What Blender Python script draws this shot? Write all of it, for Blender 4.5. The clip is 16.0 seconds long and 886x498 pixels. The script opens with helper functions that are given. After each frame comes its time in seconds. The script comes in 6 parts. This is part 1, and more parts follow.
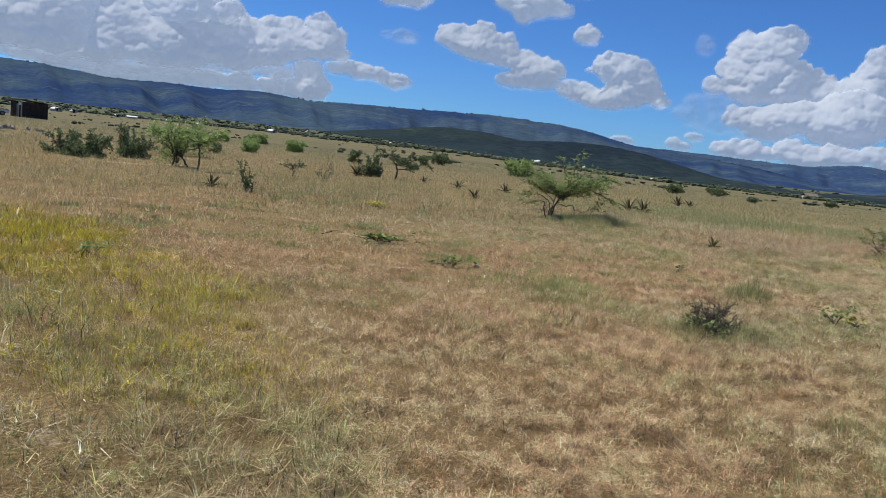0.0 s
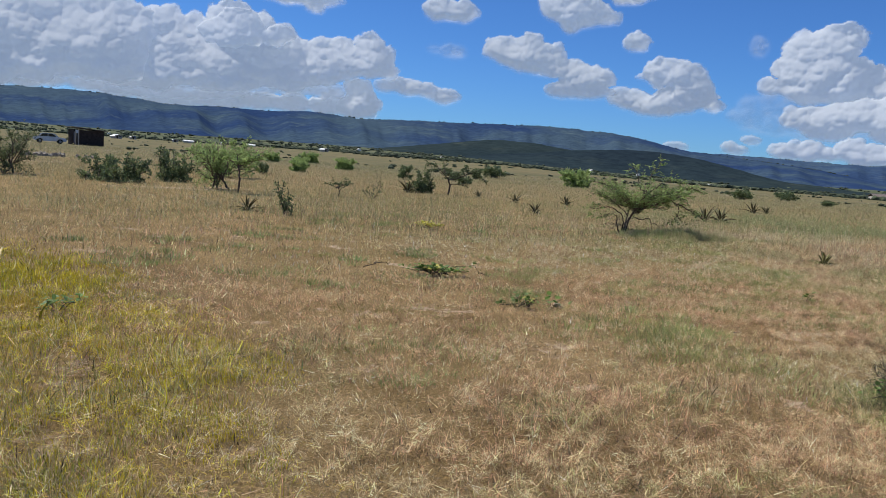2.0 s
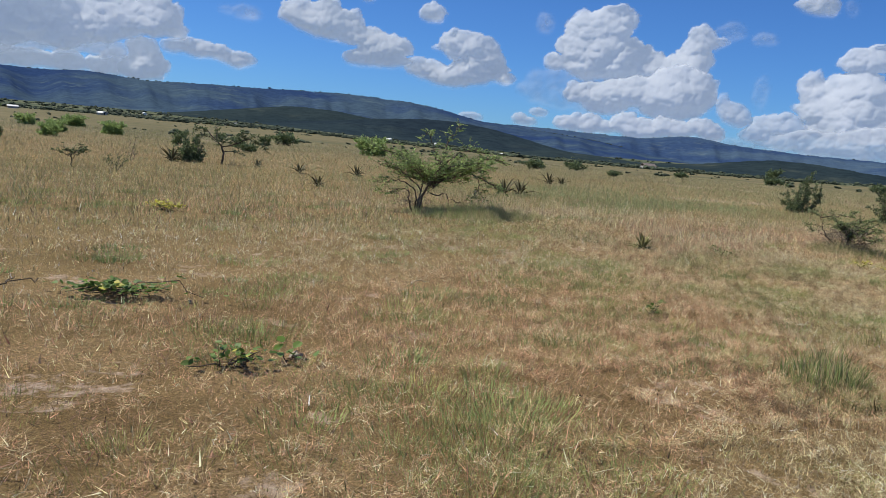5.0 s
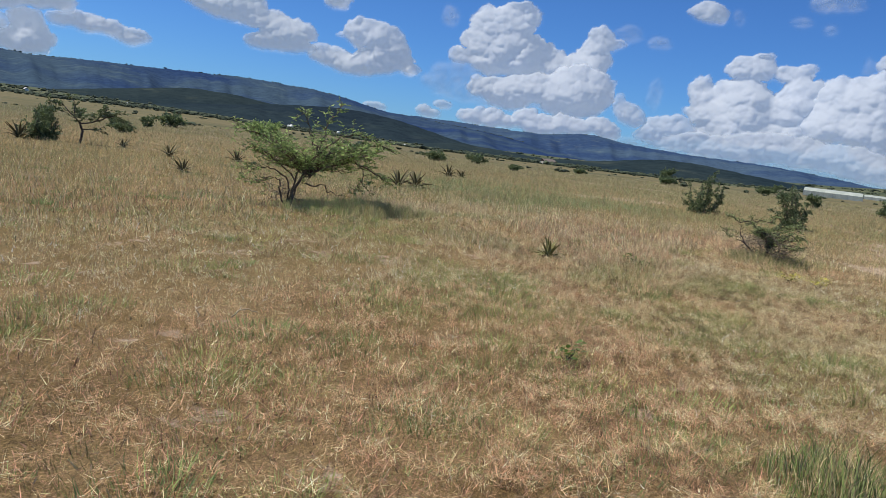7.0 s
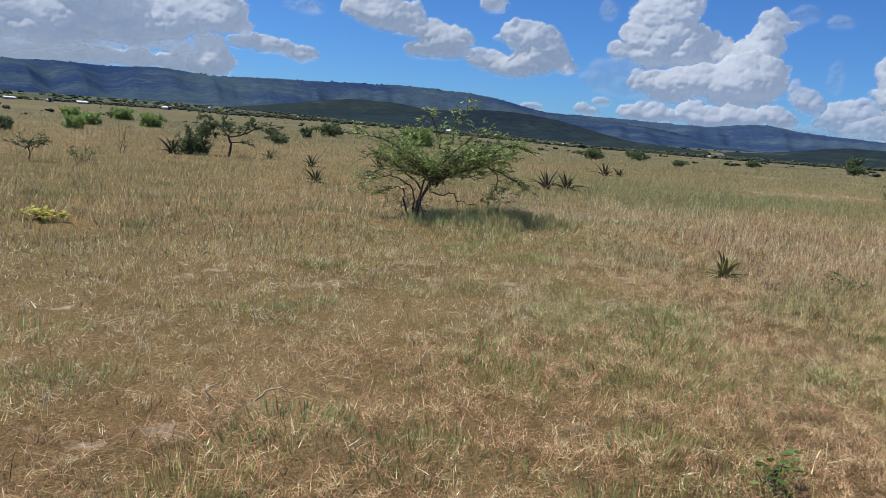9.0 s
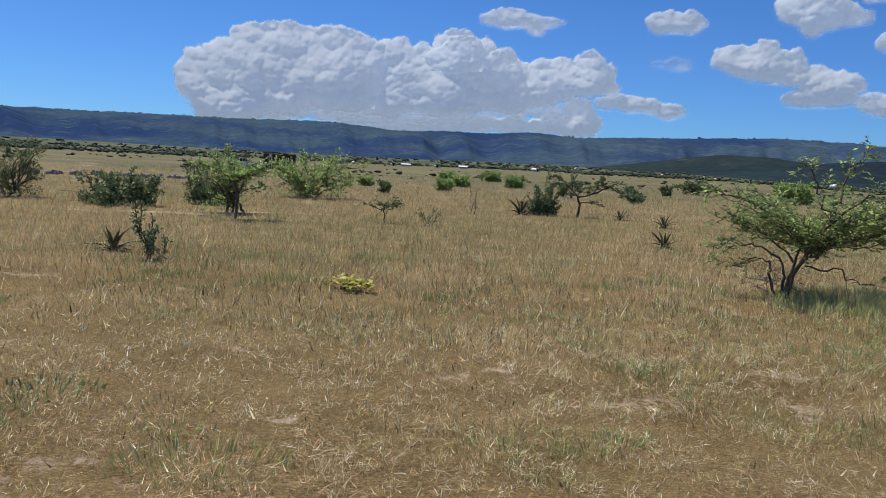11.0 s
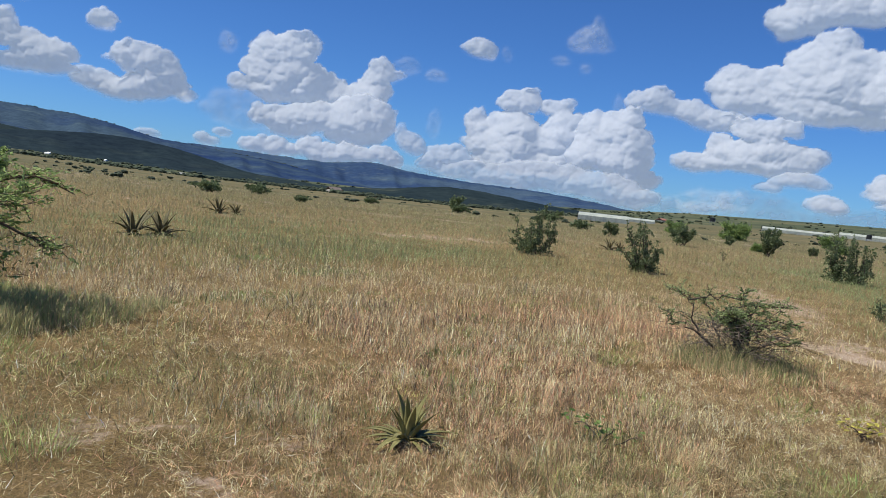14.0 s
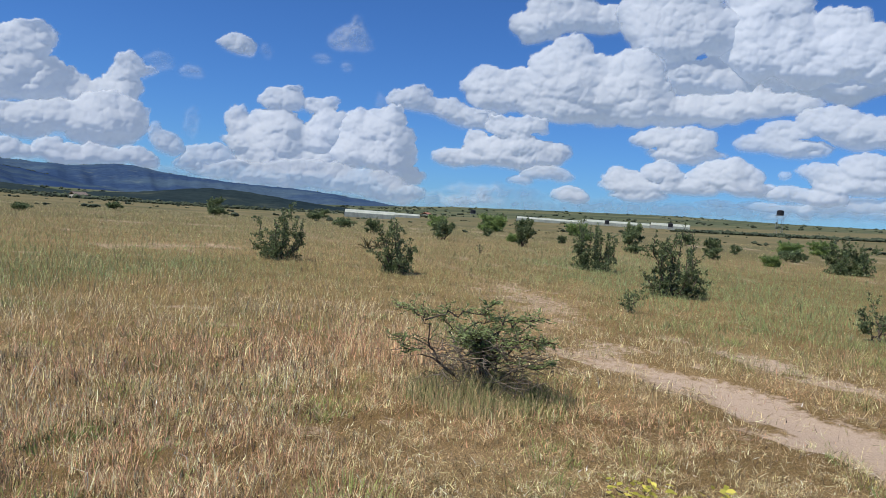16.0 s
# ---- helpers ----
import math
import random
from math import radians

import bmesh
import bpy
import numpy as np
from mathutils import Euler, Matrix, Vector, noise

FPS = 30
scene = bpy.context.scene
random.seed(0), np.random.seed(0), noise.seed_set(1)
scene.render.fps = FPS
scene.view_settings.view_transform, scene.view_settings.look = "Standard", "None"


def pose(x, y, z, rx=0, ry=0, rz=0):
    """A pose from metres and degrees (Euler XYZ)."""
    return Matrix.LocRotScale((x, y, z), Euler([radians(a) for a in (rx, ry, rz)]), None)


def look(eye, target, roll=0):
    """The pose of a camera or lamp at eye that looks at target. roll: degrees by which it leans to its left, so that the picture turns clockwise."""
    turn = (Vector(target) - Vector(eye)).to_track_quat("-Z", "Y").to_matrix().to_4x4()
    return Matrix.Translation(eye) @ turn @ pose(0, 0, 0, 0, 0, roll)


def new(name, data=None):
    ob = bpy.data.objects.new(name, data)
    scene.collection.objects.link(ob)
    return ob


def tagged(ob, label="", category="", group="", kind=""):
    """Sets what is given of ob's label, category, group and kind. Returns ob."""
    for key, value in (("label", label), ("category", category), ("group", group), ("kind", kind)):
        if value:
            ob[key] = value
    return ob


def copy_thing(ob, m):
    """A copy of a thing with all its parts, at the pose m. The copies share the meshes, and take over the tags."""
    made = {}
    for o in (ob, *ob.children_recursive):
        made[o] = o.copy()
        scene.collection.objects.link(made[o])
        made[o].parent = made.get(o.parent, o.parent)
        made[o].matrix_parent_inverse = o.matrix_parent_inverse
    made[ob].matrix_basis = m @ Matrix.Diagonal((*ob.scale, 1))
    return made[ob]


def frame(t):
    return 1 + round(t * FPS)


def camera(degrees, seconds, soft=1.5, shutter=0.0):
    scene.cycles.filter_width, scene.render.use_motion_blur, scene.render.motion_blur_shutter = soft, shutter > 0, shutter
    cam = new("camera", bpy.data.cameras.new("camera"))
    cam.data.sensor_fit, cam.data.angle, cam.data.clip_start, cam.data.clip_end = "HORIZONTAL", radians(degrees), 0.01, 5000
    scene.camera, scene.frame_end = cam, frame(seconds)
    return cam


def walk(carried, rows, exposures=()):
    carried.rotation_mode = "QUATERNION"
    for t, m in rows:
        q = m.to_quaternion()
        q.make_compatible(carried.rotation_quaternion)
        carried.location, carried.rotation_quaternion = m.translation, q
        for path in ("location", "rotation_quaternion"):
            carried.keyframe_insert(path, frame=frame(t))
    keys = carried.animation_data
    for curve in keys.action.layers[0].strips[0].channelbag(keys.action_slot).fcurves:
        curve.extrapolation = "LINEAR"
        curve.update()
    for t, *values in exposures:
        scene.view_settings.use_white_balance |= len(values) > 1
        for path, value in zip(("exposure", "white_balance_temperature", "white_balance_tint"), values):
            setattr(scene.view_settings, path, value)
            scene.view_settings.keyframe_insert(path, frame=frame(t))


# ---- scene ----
cam = camera(59.56, 16.0, soft=0.75)

# seconds, place, yaw, pitch, roll
PATH = [
    (0.0, 0.000, 0.000, 1.668, -31.73, -7.14, -6.09),
    (0.5, 0.312, 0.501, 1.653, -31.72, -6.98, -5.22),
    (1.0, 0.522, 1.104, 1.634, -28.78, -7.25, -4.61),
    (1.5, 0.789, 1.644, 1.621, -28.00, -6.84, -4.21),
    (2.0, 1.112, 2.171, 1.628, -27.99, -6.48, -4.06),
    (2.5, 1.490, 2.711, 1.637, -32.70, -6.29, -3.88),
    (3.0, 1.943, 3.172, 1.644, -36.45, -6.59, -4.28),
    (3.5, 2.341, 3.669, 1.635, -39.45, -6.86, -4.65),
    (3.7, 2.522, 3.863, 1.632, -40.96, -7.03, -4.82),
    (4.2, 2.984, 4.321, 1.618, -43.00, -7.41, -5.00),
    (4.7, 3.461, 4.737, 1.604, -42.85, -7.65, -4.87),
    (5.3, 4.050, 5.205, 1.588, -42.50, -7.65, -4.71),
    (5.8, 4.549, 5.586, 1.574, -44.34, -7.33, -4.91),
    (6.0, 4.749, 5.740, 1.568, -45.74, -7.13, -5.09),
    (6.5, 5.275, 6.087, 1.547, -48.89, -6.92, -6.24),
    (7.0, 5.744, 6.408, 1.529, -49.73, -7.65, -6.73),
    (7.5, 6.254, 6.721, 1.533, -52.44, -7.96, -6.35),
    (8.0, 6.672, 6.964, 1.543, -50.75, -8.55, -5.89),
    (8.5, 7.045, 7.285, 1.549, -44.64, -9.15, -4.91),
    (9.0, 7.481, 7.596, 1.533, -38.14, -8.66, -4.15),
    (9.5, 7.852, 7.941, 1.525, -29.08, -7.86, -3.37),
    (9.7, 7.990, 8.101, 1.529, -25.59, -7.14, -2.97),
    (10.2, 8.308, 8.534, 1.535, -17.36, -6.08, -2.45),
    (10.7, 8.601, 9.004, 1.540, -11.84, -5.96, -2.63),
    (11.3, 8.985, 9.535, 1.547, -12.36, -5.98, -3.31),
    (11.8, 9.388, 9.887, 1.553, -21.72, -5.25, -3.85),
    (12.0, 9.572, 10.003, 1.553, -27.47, -4.71, -4.00),
    (12.5, 10.005, 10.280, 1.570, -41.33, -4.19, -4.82),
    (13.0, 10.440, 10.414, 1.603, -51.80, -4.27, -5.94),
    (13.5, 10.991, 10.595, 1.620, -61.67, -3.41, -6.45),
    (14.0, 11.632, 10.679, 1.602, -65.54, -3.81, -6.23),
    (14.5, 12.294, 10.715, 1.620, -69.63, -3.37, -6.23),
    (15.0, 12.931, 10.722, 1.662, -75.07, -2.70, -3.95),
    (15.5, 13.504, 10.638, 1.686, -79.93, -2.61, -3.79),
    (16.0, 14.065, 10.655, 1.694, -82.58, -2.41, -4.15),
]
walk(cam, [(t, pose(x, y, z, 90 + p, r, w)) for t, x, y, z, w, p, r in PATH])

# ---- light ----
SUN_AZ, SUN_EL = -34.0, 62.0
world = bpy.data.worlds.new("daylight")
scene.world = world
world.use_nodes = True
wn = world.node_tree.nodes
sky = wn.new("ShaderNodeTexSky")
sky.sky_type = "NISHITA"
sky.sun_disc = False
sky.sun_elevation, sky.sun_rotation = radians(SUN_EL), radians(SUN_AZ)
sky.altitude, sky.air_density, sky.dust_density, sky.ozone_density = 1500, 1.0, 0.5, 1.5
wn["Background"].inputs["Strength"].default_value = 0.076
deep = wn.new("ShaderNodeMix")
deep.data_type, deep.blend_type = "RGBA", "MULTIPLY"
deep.inputs["Factor"].default_value = 1.0
deep.inputs["B"].default_value = (.405, .775, 1.34, 1)
world.node_tree.links.new(sky.outputs["Color"], deep.inputs["A"])
world.node_tree.links.new(deep.outputs["Result"], wn["Background"].inputs["Color"])

sun = new("sun", bpy.data.lights.new("sun", "SUN"))
sun.data.energy, sun.data.angle, sun.data.color = 5.2, radians(0.53), (1.0, 0.94, 0.82)
sa, se = radians(SUN_AZ), radians(SUN_EL)
sun.matrix_world = look((0, 0, 50), (-math.sin(sa) * math.cos(se) * 50, -math.cos(sa) * math.cos(se) * 50, 50 - math.sin(se) * 50))
scene.view_settings.exposure = 0.13


# ---- helpers of this scene ----
def lattice(ix, iy, seed):
    h = (ix.astype(np.int64) * 374761393 + iy.astype(np.int64) * 668265263 + seed * 982451653) & 0x7FFFFFFF
    h = ((h ^ (h >> 13)) * 1274126177) & 0x7FFFFFFF
    return ((h ^ (h >> 16)) & 0xFFFF) / 65535.0


def vnoise(x, y, scale, seed=0):
    """Smooth value noise, 0 to 1, with cells of that size."""
    x, y = np.asarray(x, float) / scale, np.asarray(y, float) / scale
    ix, iy = np.floor(x), np.floor(y)
    fx, fy = x - ix, y - iy
    fx, fy = fx * fx * (3 - 2 * fx), fy * fy * (3 - 2 * fy)
    a, b = lattice(ix, iy, seed), lattice(ix + 1, iy, seed)
    c, d = lattice(ix, iy + 1, seed), lattice(ix + 1, iy + 1, seed)
    return (a * (1 - fx) + b * fx) * (1 - fy) + (c * (1 - fx) + d * fx) * fy


def fbm(x, y, scale, octaves=4, seed=0):
    total, amp, norm = 0, 1.0, 0.0
    for k in range(octaves):
        total = total + amp * vnoise(x, y, scale / 2 ** k, seed + 17 * k)
        norm += amp
        amp *= 0.5
    return total / norm


def smooth(a, b, v):
    s = np.clip((np.asarray(v, float) - a) / (b - a), 0, 1)
    return s * s * (3 - 2 * s)


def mesh_np(name, verts, faces, mat=None, shade=False, color=None, value=None):
    """A mesh from arrays: faces of equal size (or a list of such arrays). color, value: attributes of the points."""
    me = bpy.data.meshes.new(name)
    blocks = faces if isinstance(faces, list) else [faces]
    blocks = [np.asarray(b, np.int32) for b in blocks if len(b)]
    verts = np.asarray(verts, np.float32)
    me.vertices.add(len(verts))
    me.vertices.foreach_set("co", verts.ravel())
    loops = np.concatenate([b.ravel() for b in blocks])
    sizes = np.concatenate([np.full(len(b), b.shape[1], np.int32) for b in blocks])
    starts = np.concatenate([[0], np.cumsum(sizes)[:-1]]).astype(np.int32)
    me.loops.add(len(loops))
    me.loops.foreach_set("vertex_index", loops)
    me.polygons.add(len(sizes))
    me.polygons.foreach_set("loop_start", starts)
    me.update(calc_edges=True)
    me.polygons.foreach_set("use_smooth", np.full(len(sizes), bool(shade)))
    if color is not None:
        at = me.color_attributes.new("tint", "FLOAT_COLOR", "POINT")
        col = np.ones((len(verts), 4), np.float32)
        col[:, :3] = color
        at.data.foreach_set("color", col.ravel())
    if value is not None:
        at = me.attributes.new("amount", "FLOAT", "POINT")
        at.data.foreach_set("value", np.asarray(value, np.float32))
    if mat:
        me.materials.append(mat)
    return me


def bm_mesh(name, bm, mat, shade=False):
    me = bpy.data.meshes.new(name)
    bm.to_mesh(me)
    bm.free()
    me.materials.append(mat)
    if shade:
        me.polygons.foreach_set("use_smooth", np.ones(len(me.polygons), bool))
    return me


def part(name, me, parent, label="", m=None):
    ob = new(name, me)
    ob.parent = parent
    if m is not None:
        ob.matrix_basis = m
    return tagged(ob, label)


def thing(name, m, label, category, group="", kind=""):
    ob = new(name)
    ob.matrix_basis = m
    return tagged(ob, label, category, group, kind)


# the lie of the land: flat by the walk, rising or falling towards the plain's far edge
LAND_AZ = [-180, -40, 2, 20, 30, 40, 47, 55, 63, 70, 77, 83, 91, 99, 107, 113, 150, 180]
LAND_EL = [.3, .2, .0, .1, .1, -.25, -.45, -.5, -.55, -.5, -.3, 0, .3, .5, .75, .95, .6, .3]
EDGE_EL = [1.5, .9, .55, .6, .55, .3, .15, .1, .1, .1, .35, .75, 1.0, 1.2, 1.15, 1.2, 1.4, 1.5]


def land(x, y):
    dx, dy = np.asarray(x, float) - 8, np.asarray(y, float) - 8
    r = np.hypot(dx, dy)
    az = np.degrees(np.arctan2(dx, dy))
    el, far = np.interp(az, LAND_AZ, LAND_EL), np.interp(az, LAND_AZ, EDGE_EL)
    near = (500 * np.tan(np.radians(el)) + 1.6) * np.clip((r - 60) / 440, 0, 1) ** 1.25
    e2 = el + (far - el) * smooth(450, 1900, r)
    out = np.where(r > 500, r * np.tan(np.radians(e2)) + 1.6, near)
    return out + 0.5 * (fbm(x, y, 40, 2, 5) - 0.5) * smooth(40, 160, r)


def land1(x, y):
    return float(land(np.array([x]), np.array([y]))[0])


# two worn wheel ruts
RUT_A = np.array([(6, -10), (12, -4), (16.5, 2), (19.2, 6.2), (21.4, 8.0), (23.6, 9.2), (26.6, 10.4), (36.5, 12.2), (44, 15), (58, 24), (75, 31)])
RUT_B = np.array([(9, -11), (14.5, -5), (19.3, 1), (22.3, 5.2), (24.3, 7.0), (27, 8.4), (30.4, 9.5), (37.5, 10.8), (45, 13.2), (59, 22), (76, 29)])


def line_dist(x, y, line):
    best = np.full(np.shape(x), 1e9)
    for (ax, ay), (bx, by) in zip(line[:-1], line[1:]):
        dx, dy = bx - ax, by - ay
        s = np.clip(((x - ax) * dx + (y - ay) * dy) / (dx * dx + dy * dy), 0, 1)
        best = np.minimum(best, np.hypot(x - ax - s * dx, y - ay - s * dy))
    return best


# bare, pale spots of soil: x, y, half length, half width, turn
BARE = [(40, 23.6, 5.0, 1.5, -25), (62, 34, 9, 1.2, -30), (17.5, 82, 4, 1.6, 0), (44, 31, 4, .7, -40), (13.6, 12.3, .35, .2, 20), (12.4, 13.9, .3, .15, 50),
        (31.5, 10.7, 5, 1.0, 12), (-1.5, 53, 8, .8, 0), (11.2, 14.1, .6, .25, 20), (15.1, 14.3, .7, .25, -30), (15.5, 13.4, .4, .2, 10), (12.9, 13.2, .5, .2, 40), (2.1, 6.2, .3, .15, 30),
        (6.5, 6.3, .35, .15, -20), (8.1, 33.0, 3.0, .5, 5), (5.5, 31.5, 2.5, .5, -5)]


def bare(x, y):
    """How bare the ground is, 0 to 1."""
    x, y = np.asarray(x, float), np.asarray(y, float)
    edge = (fbm(x, y, 0.6, 5, 3) - 0.5) * 1.3
    out = np.clip(.45 + 1.2 * fbm(x, y, .9, 3, 61), .7 - .3 * smooth(18, 24, x), 1.0) * (1 - .66 * smooth(21, 28, x)) * smooth(0.85, 0.25, line_dist(x, y, RUT_A) + edge * 1.75)
    out = np.maximum(out, (.7 - .45 * smooth(25, 29, x)) * smooth(0.5, 0.12, line_dist(x, y, RUT_B) + edge * 1.0))
    for bx, by, a, b, turn in BARE:
        c, s = math.cos(radians(turn)), math.sin(radians(turn))
        u, v = ((x - bx) * c + (y - by) * s) / a, (-(x - bx) * s + (y - by) * c) / b
        out = np.maximum(out, (.52 if a > 2 else .45) * smooth(1.2, 0.4, np.hypot(u, v) + edge * 1.3))
    return np.maximum(out, 0.5 * smooth(0.68, 0.78, fbm(x, y, .45, 4, 9)))


# patches of grass: x, y, half length, half width, kind (orange, green, yellow, pale, seed)
PATCH = [(7.5, 9.0, 5.5, 2.6, "orange", 1.2), (4.0, 8.5, 2.5, 2.5, "orange", .5), (10.8, 11.0, 2.6, 1.3, "orange", .8), (22, 13.5, 4.5, 2.0, "orange", .3), (0.5, 11.6, 1.2, 3.0, "yellow", 1.3), (1.9, 8.6, .9, 2.0, "yellow", .6), (28, 20, 5, 1.2, "green", .8), (36, 7.6, 3.5, 1.4, "green", 1.2), (34, 3, 9, 4.5, "green", .55), (50, 3, 10, 7, "green", .5), (26, 1.5, 4, 3.5, "green", .45), (30, 26, 9, 3, "green", .45), (60, 7.3, 8, 3, "green", .8),
         (1.0, 4.8, 1.3, 2.6, "green", .6), (1.3, 6.4, 1.2, 1.8, "yellow", .25), (1.0, 7.8, 1.2, 1.8, "green", .8), (2.6, 7.4, 1.0, .7, "green", .6), (3.4, 8.3, .6, .4, "green", .7), (16.9, 17.6, 1.5, .8, "green", 1.3), (9.6, 6.9, .7, .4, "green", .7), (10.1, 7.4, .5, .5, "green", .6), (21.2, 10.6, 1.3, .7, "green", 1.3), (21.4, 11.3, 1.1, 1.0, "green", 1.2), (17.5, 12.4, 3.0, 1.7, "seed", 1.0), (16.5, 10.2, 1.6, .6, "green", .5), (15.2, 14.5, 2.5, 1.2, "green", .3), (14.2, 12.6, 2.2, 1.2, "orange", .2), (13.5, 16.5, 4, 2, "green", .35), (12, 13.6, 4, 1.4, "green", .28), (10, 18.5, 4, 3, "green", .4), (19, 16.5, 3, 1.6, "green", .4), (12, 15.7, 4, 3, "green", .22), (30, 25, 10, 6, "green", .3),
         (7.2, 5.5, .9, .7, "green", .9), (12.5, 13.2, 3.2, 1.8, "pale", .5), (9, 14.5, 5, 2.4, "pale", 1.0), (20, 19, 9, 3, "pale", .35), (22.5, 13.8, 5.5, 2.6, "seed", 1.0), (24, 20, 9, 4, "seed", .7),
         (12, 25, 10, 6, "seed", .5), (40, 6, 16, 4, "green", 1.1), (30, 2, 9, 4, "green", .9), (55, 0, 30, 12, "green", .9), (50, 28, 25, 6, "green", .3), (32, 20, 10, 4, "green", .35), (16, 11.4, 1.3, .8, "green", .6), (11, 40, 12, 3, "orange", .3),
         (6, 22, 8, 2.5, "green", .3), (4.8, 6.2, 1.2, .5, "green", .7), (6.8, 7.5, .9, .4, "green", .5)]


def patch(x, y, kind):
    out = 0
    wob = (fbm(x, y, 1.6, 3, 21) - 0.5) * 1.1
    for px, py, a, b, k, w in PATCH:
        if k == kind:
            out = out + w * smooth(1.25, 0.45, np.hypot((x - px) / a, (y - py) / b) + wob)
    return np.clip(out, 0, 1.3)


# ---- materials ----
def material(name, rough=0.8, spec=0.3):
    m = bpy.data.materials.new(name)
    m.use_nodes = True
    bsdf = m.node_tree.nodes["Principled BSDF"]
    bsdf.inputs["Roughness"].default_value = rough
    bsdf.inputs["Specular IOR Level"].default_value = spec
    return m, m.node_tree.nodes, m.node_tree.links, bsdf


def noise_node(nodes, links, scale, detail=4, rough=0.6, coords=None):
    n = nodes.new("ShaderNodeTexNoise")
    n.inputs["Scale"].default_value, n.inputs["Detail"].default_value, n.inputs["Roughness"].default_value = scale, detail, rough
    if coords is not None:
        links.new(coords, n.inputs["Vector"])
    return n


def ramp(nodes, links, fac, stops):
    r = nodes.new("ShaderNodeValToRGB")
    els = r.color_ramp.elements
    while len(els) < len(stops):
        els.new(0.5)
    for e, (p, c) in zip(els, stops):
        e.position, e.color = p, (*c, 1)
    links.new(fac, r.inputs["Fac"])
    return r


def mixed(nodes, links, fac, a, b, mode="MIX"):
    n = nodes.new("ShaderNodeMix")
    n.data_type, n.blend_type = "RGBA", mode
    for v, sock in ((fac, n.inputs["Factor"]), (a, n.inputs["A"]), (b, n.inputs["B"])):
        if isinstance(v, (int, float)):
            sock.default_value = v
        elif isinstance(v, tuple):
            sock.default_value = (*v, 1)
        else:
            links.new(v, sock)
    return n.outputs["Result"]


def bumped(nodes, links, bsdf, height, strength, dist):
    b = nodes.new("ShaderNodeBump")
    b.inputs["Strength"].default_value, b.inputs["Distance"].default_value = strength, dist
    links.new(height, b.inputs["Height"])
    links.new(b.outputs["Normal"], bsdf.inputs["Normal"])


def mottled(name, a, b, scale, rough=0.8, spec=0.3, bump=0.0, dist=0.01, metal=0.0):
    """Two colours by noise at two scales, with relief."""
    m, nodes, links, bsdf = material(name, rough, spec)
    co = nodes.new("ShaderNodeNewGeometry").outputs["Position"]
    n1, n2 = noise_node(nodes, links, scale, 5, 0.65, co), noise_node(nodes, links, scale * 7, 3, 0.6, co)
    col = mixed(nodes, links, ramp(nodes, links, n1.outputs["Fac"], [(0.35, (0, 0, 0)), (0.65, (1, 1, 1))]).outputs["Color"], a, b)
    col = mixed(nodes, links, 0.5, col, ramp(nodes, links, n2.outputs["Fac"], [(0.3, (.5, .5, .5)), (0.7, (1, 1, 1))]).outputs["Color"], "MULTIPLY")
    links.new(col, bsdf.inputs["Base Color"])
    bsdf.inputs["Metallic"].default_value = metal
    if bump:
        bumped(nodes, links, bsdf, n2.outputs["Fac"], bump, dist)
    return m


def leafy(name, dark, light, trans=0.35, rough=0.55):
    """Leaves: colour differs from leaf to leaf, and light shines through."""
    m, nodes, links, bsdf = material(name, rough, 0.35)
    geo = nodes.new("ShaderNodeNewGeometry")
    n1 = noise_node(nodes, links, 1.7, 3, 0.6, geo.outputs["Position"])
    col = ramp(nodes, links, geo.outputs["Random Per Island"], [(0.0, dark), (0.75, light), (1.0, tuple(min(1, v * 1.5) for v in light))]).outputs["Color"]
    col = mixed(nodes, links, 0.45, col, ramp(nodes, links, n1.outputs["Fac"], [(0.3, (.55, .6, .55)), (0.7, (1.1, 1.05, .9))]).outputs["Color"], "MULTIPLY")
    links.new(col, bsdf.inputs["Base Color"])
    tr = nodes.new("ShaderNodeBsdfTranslucent")
    links.new(col, tr.inputs["Color"])
    mix = nodes.new("ShaderNodeMixShader")
    mix.inputs["Fac"].default_value = trans
    links.new(bsdf.outputs["BSDF"], mix.inputs[1])
    links.new(tr.outputs["BSDF"], mix.inputs[2])
    links.new(mix.outputs["Shader"], nodes["Material Output"].inputs["Surface"])
    return m


def grass_material():
    m, nodes, links, bsdf = material("grass_blades", 0.6, 0.25)
    at = nodes.new("ShaderNodeAttribute")
    at.attribute_name = "tint"
    links.new(at.outputs["Color"], bsdf.inputs["Base Color"])
    tr = nodes.new("ShaderNodeBsdfTranslucent")
    links.new(at.outputs["Color"], tr.inputs["Color"])
    mix = nodes.new("ShaderNodeMixShader")
    mix.inputs["Fac"].default_value = 0.3
    # stems are round: they catch the light from above more than a flat ribbon does
    geo, lift = nodes.new("ShaderNodeNewGeometry"), nodes.new("ShaderNodeVectorMath")
    lift.operation = "MULTIPLY_ADD"
    lift.inputs[1].default_value, lift.inputs[2].default_value = (.55, .55, .55), (0, 0, .6)
    unit = nodes.new("ShaderNodeVectorMath")
    unit.operation = "NORMALIZE"
    links.new(geo.outputs["Normal"], lift.inputs[0])
    links.new(lift.outputs["Vector"], unit.inputs[0])
    links.new(unit.outputs["Vector"], bsdf.inputs["Normal"])
    links.new(bsdf.outputs["BSDF"], mix.inputs[1])
    links.new(tr.outputs["BSDF"], mix.inputs[2])
    links.new(mix.outputs["Shader"], nodes["Material Output"].inputs["Surface"])
    return m


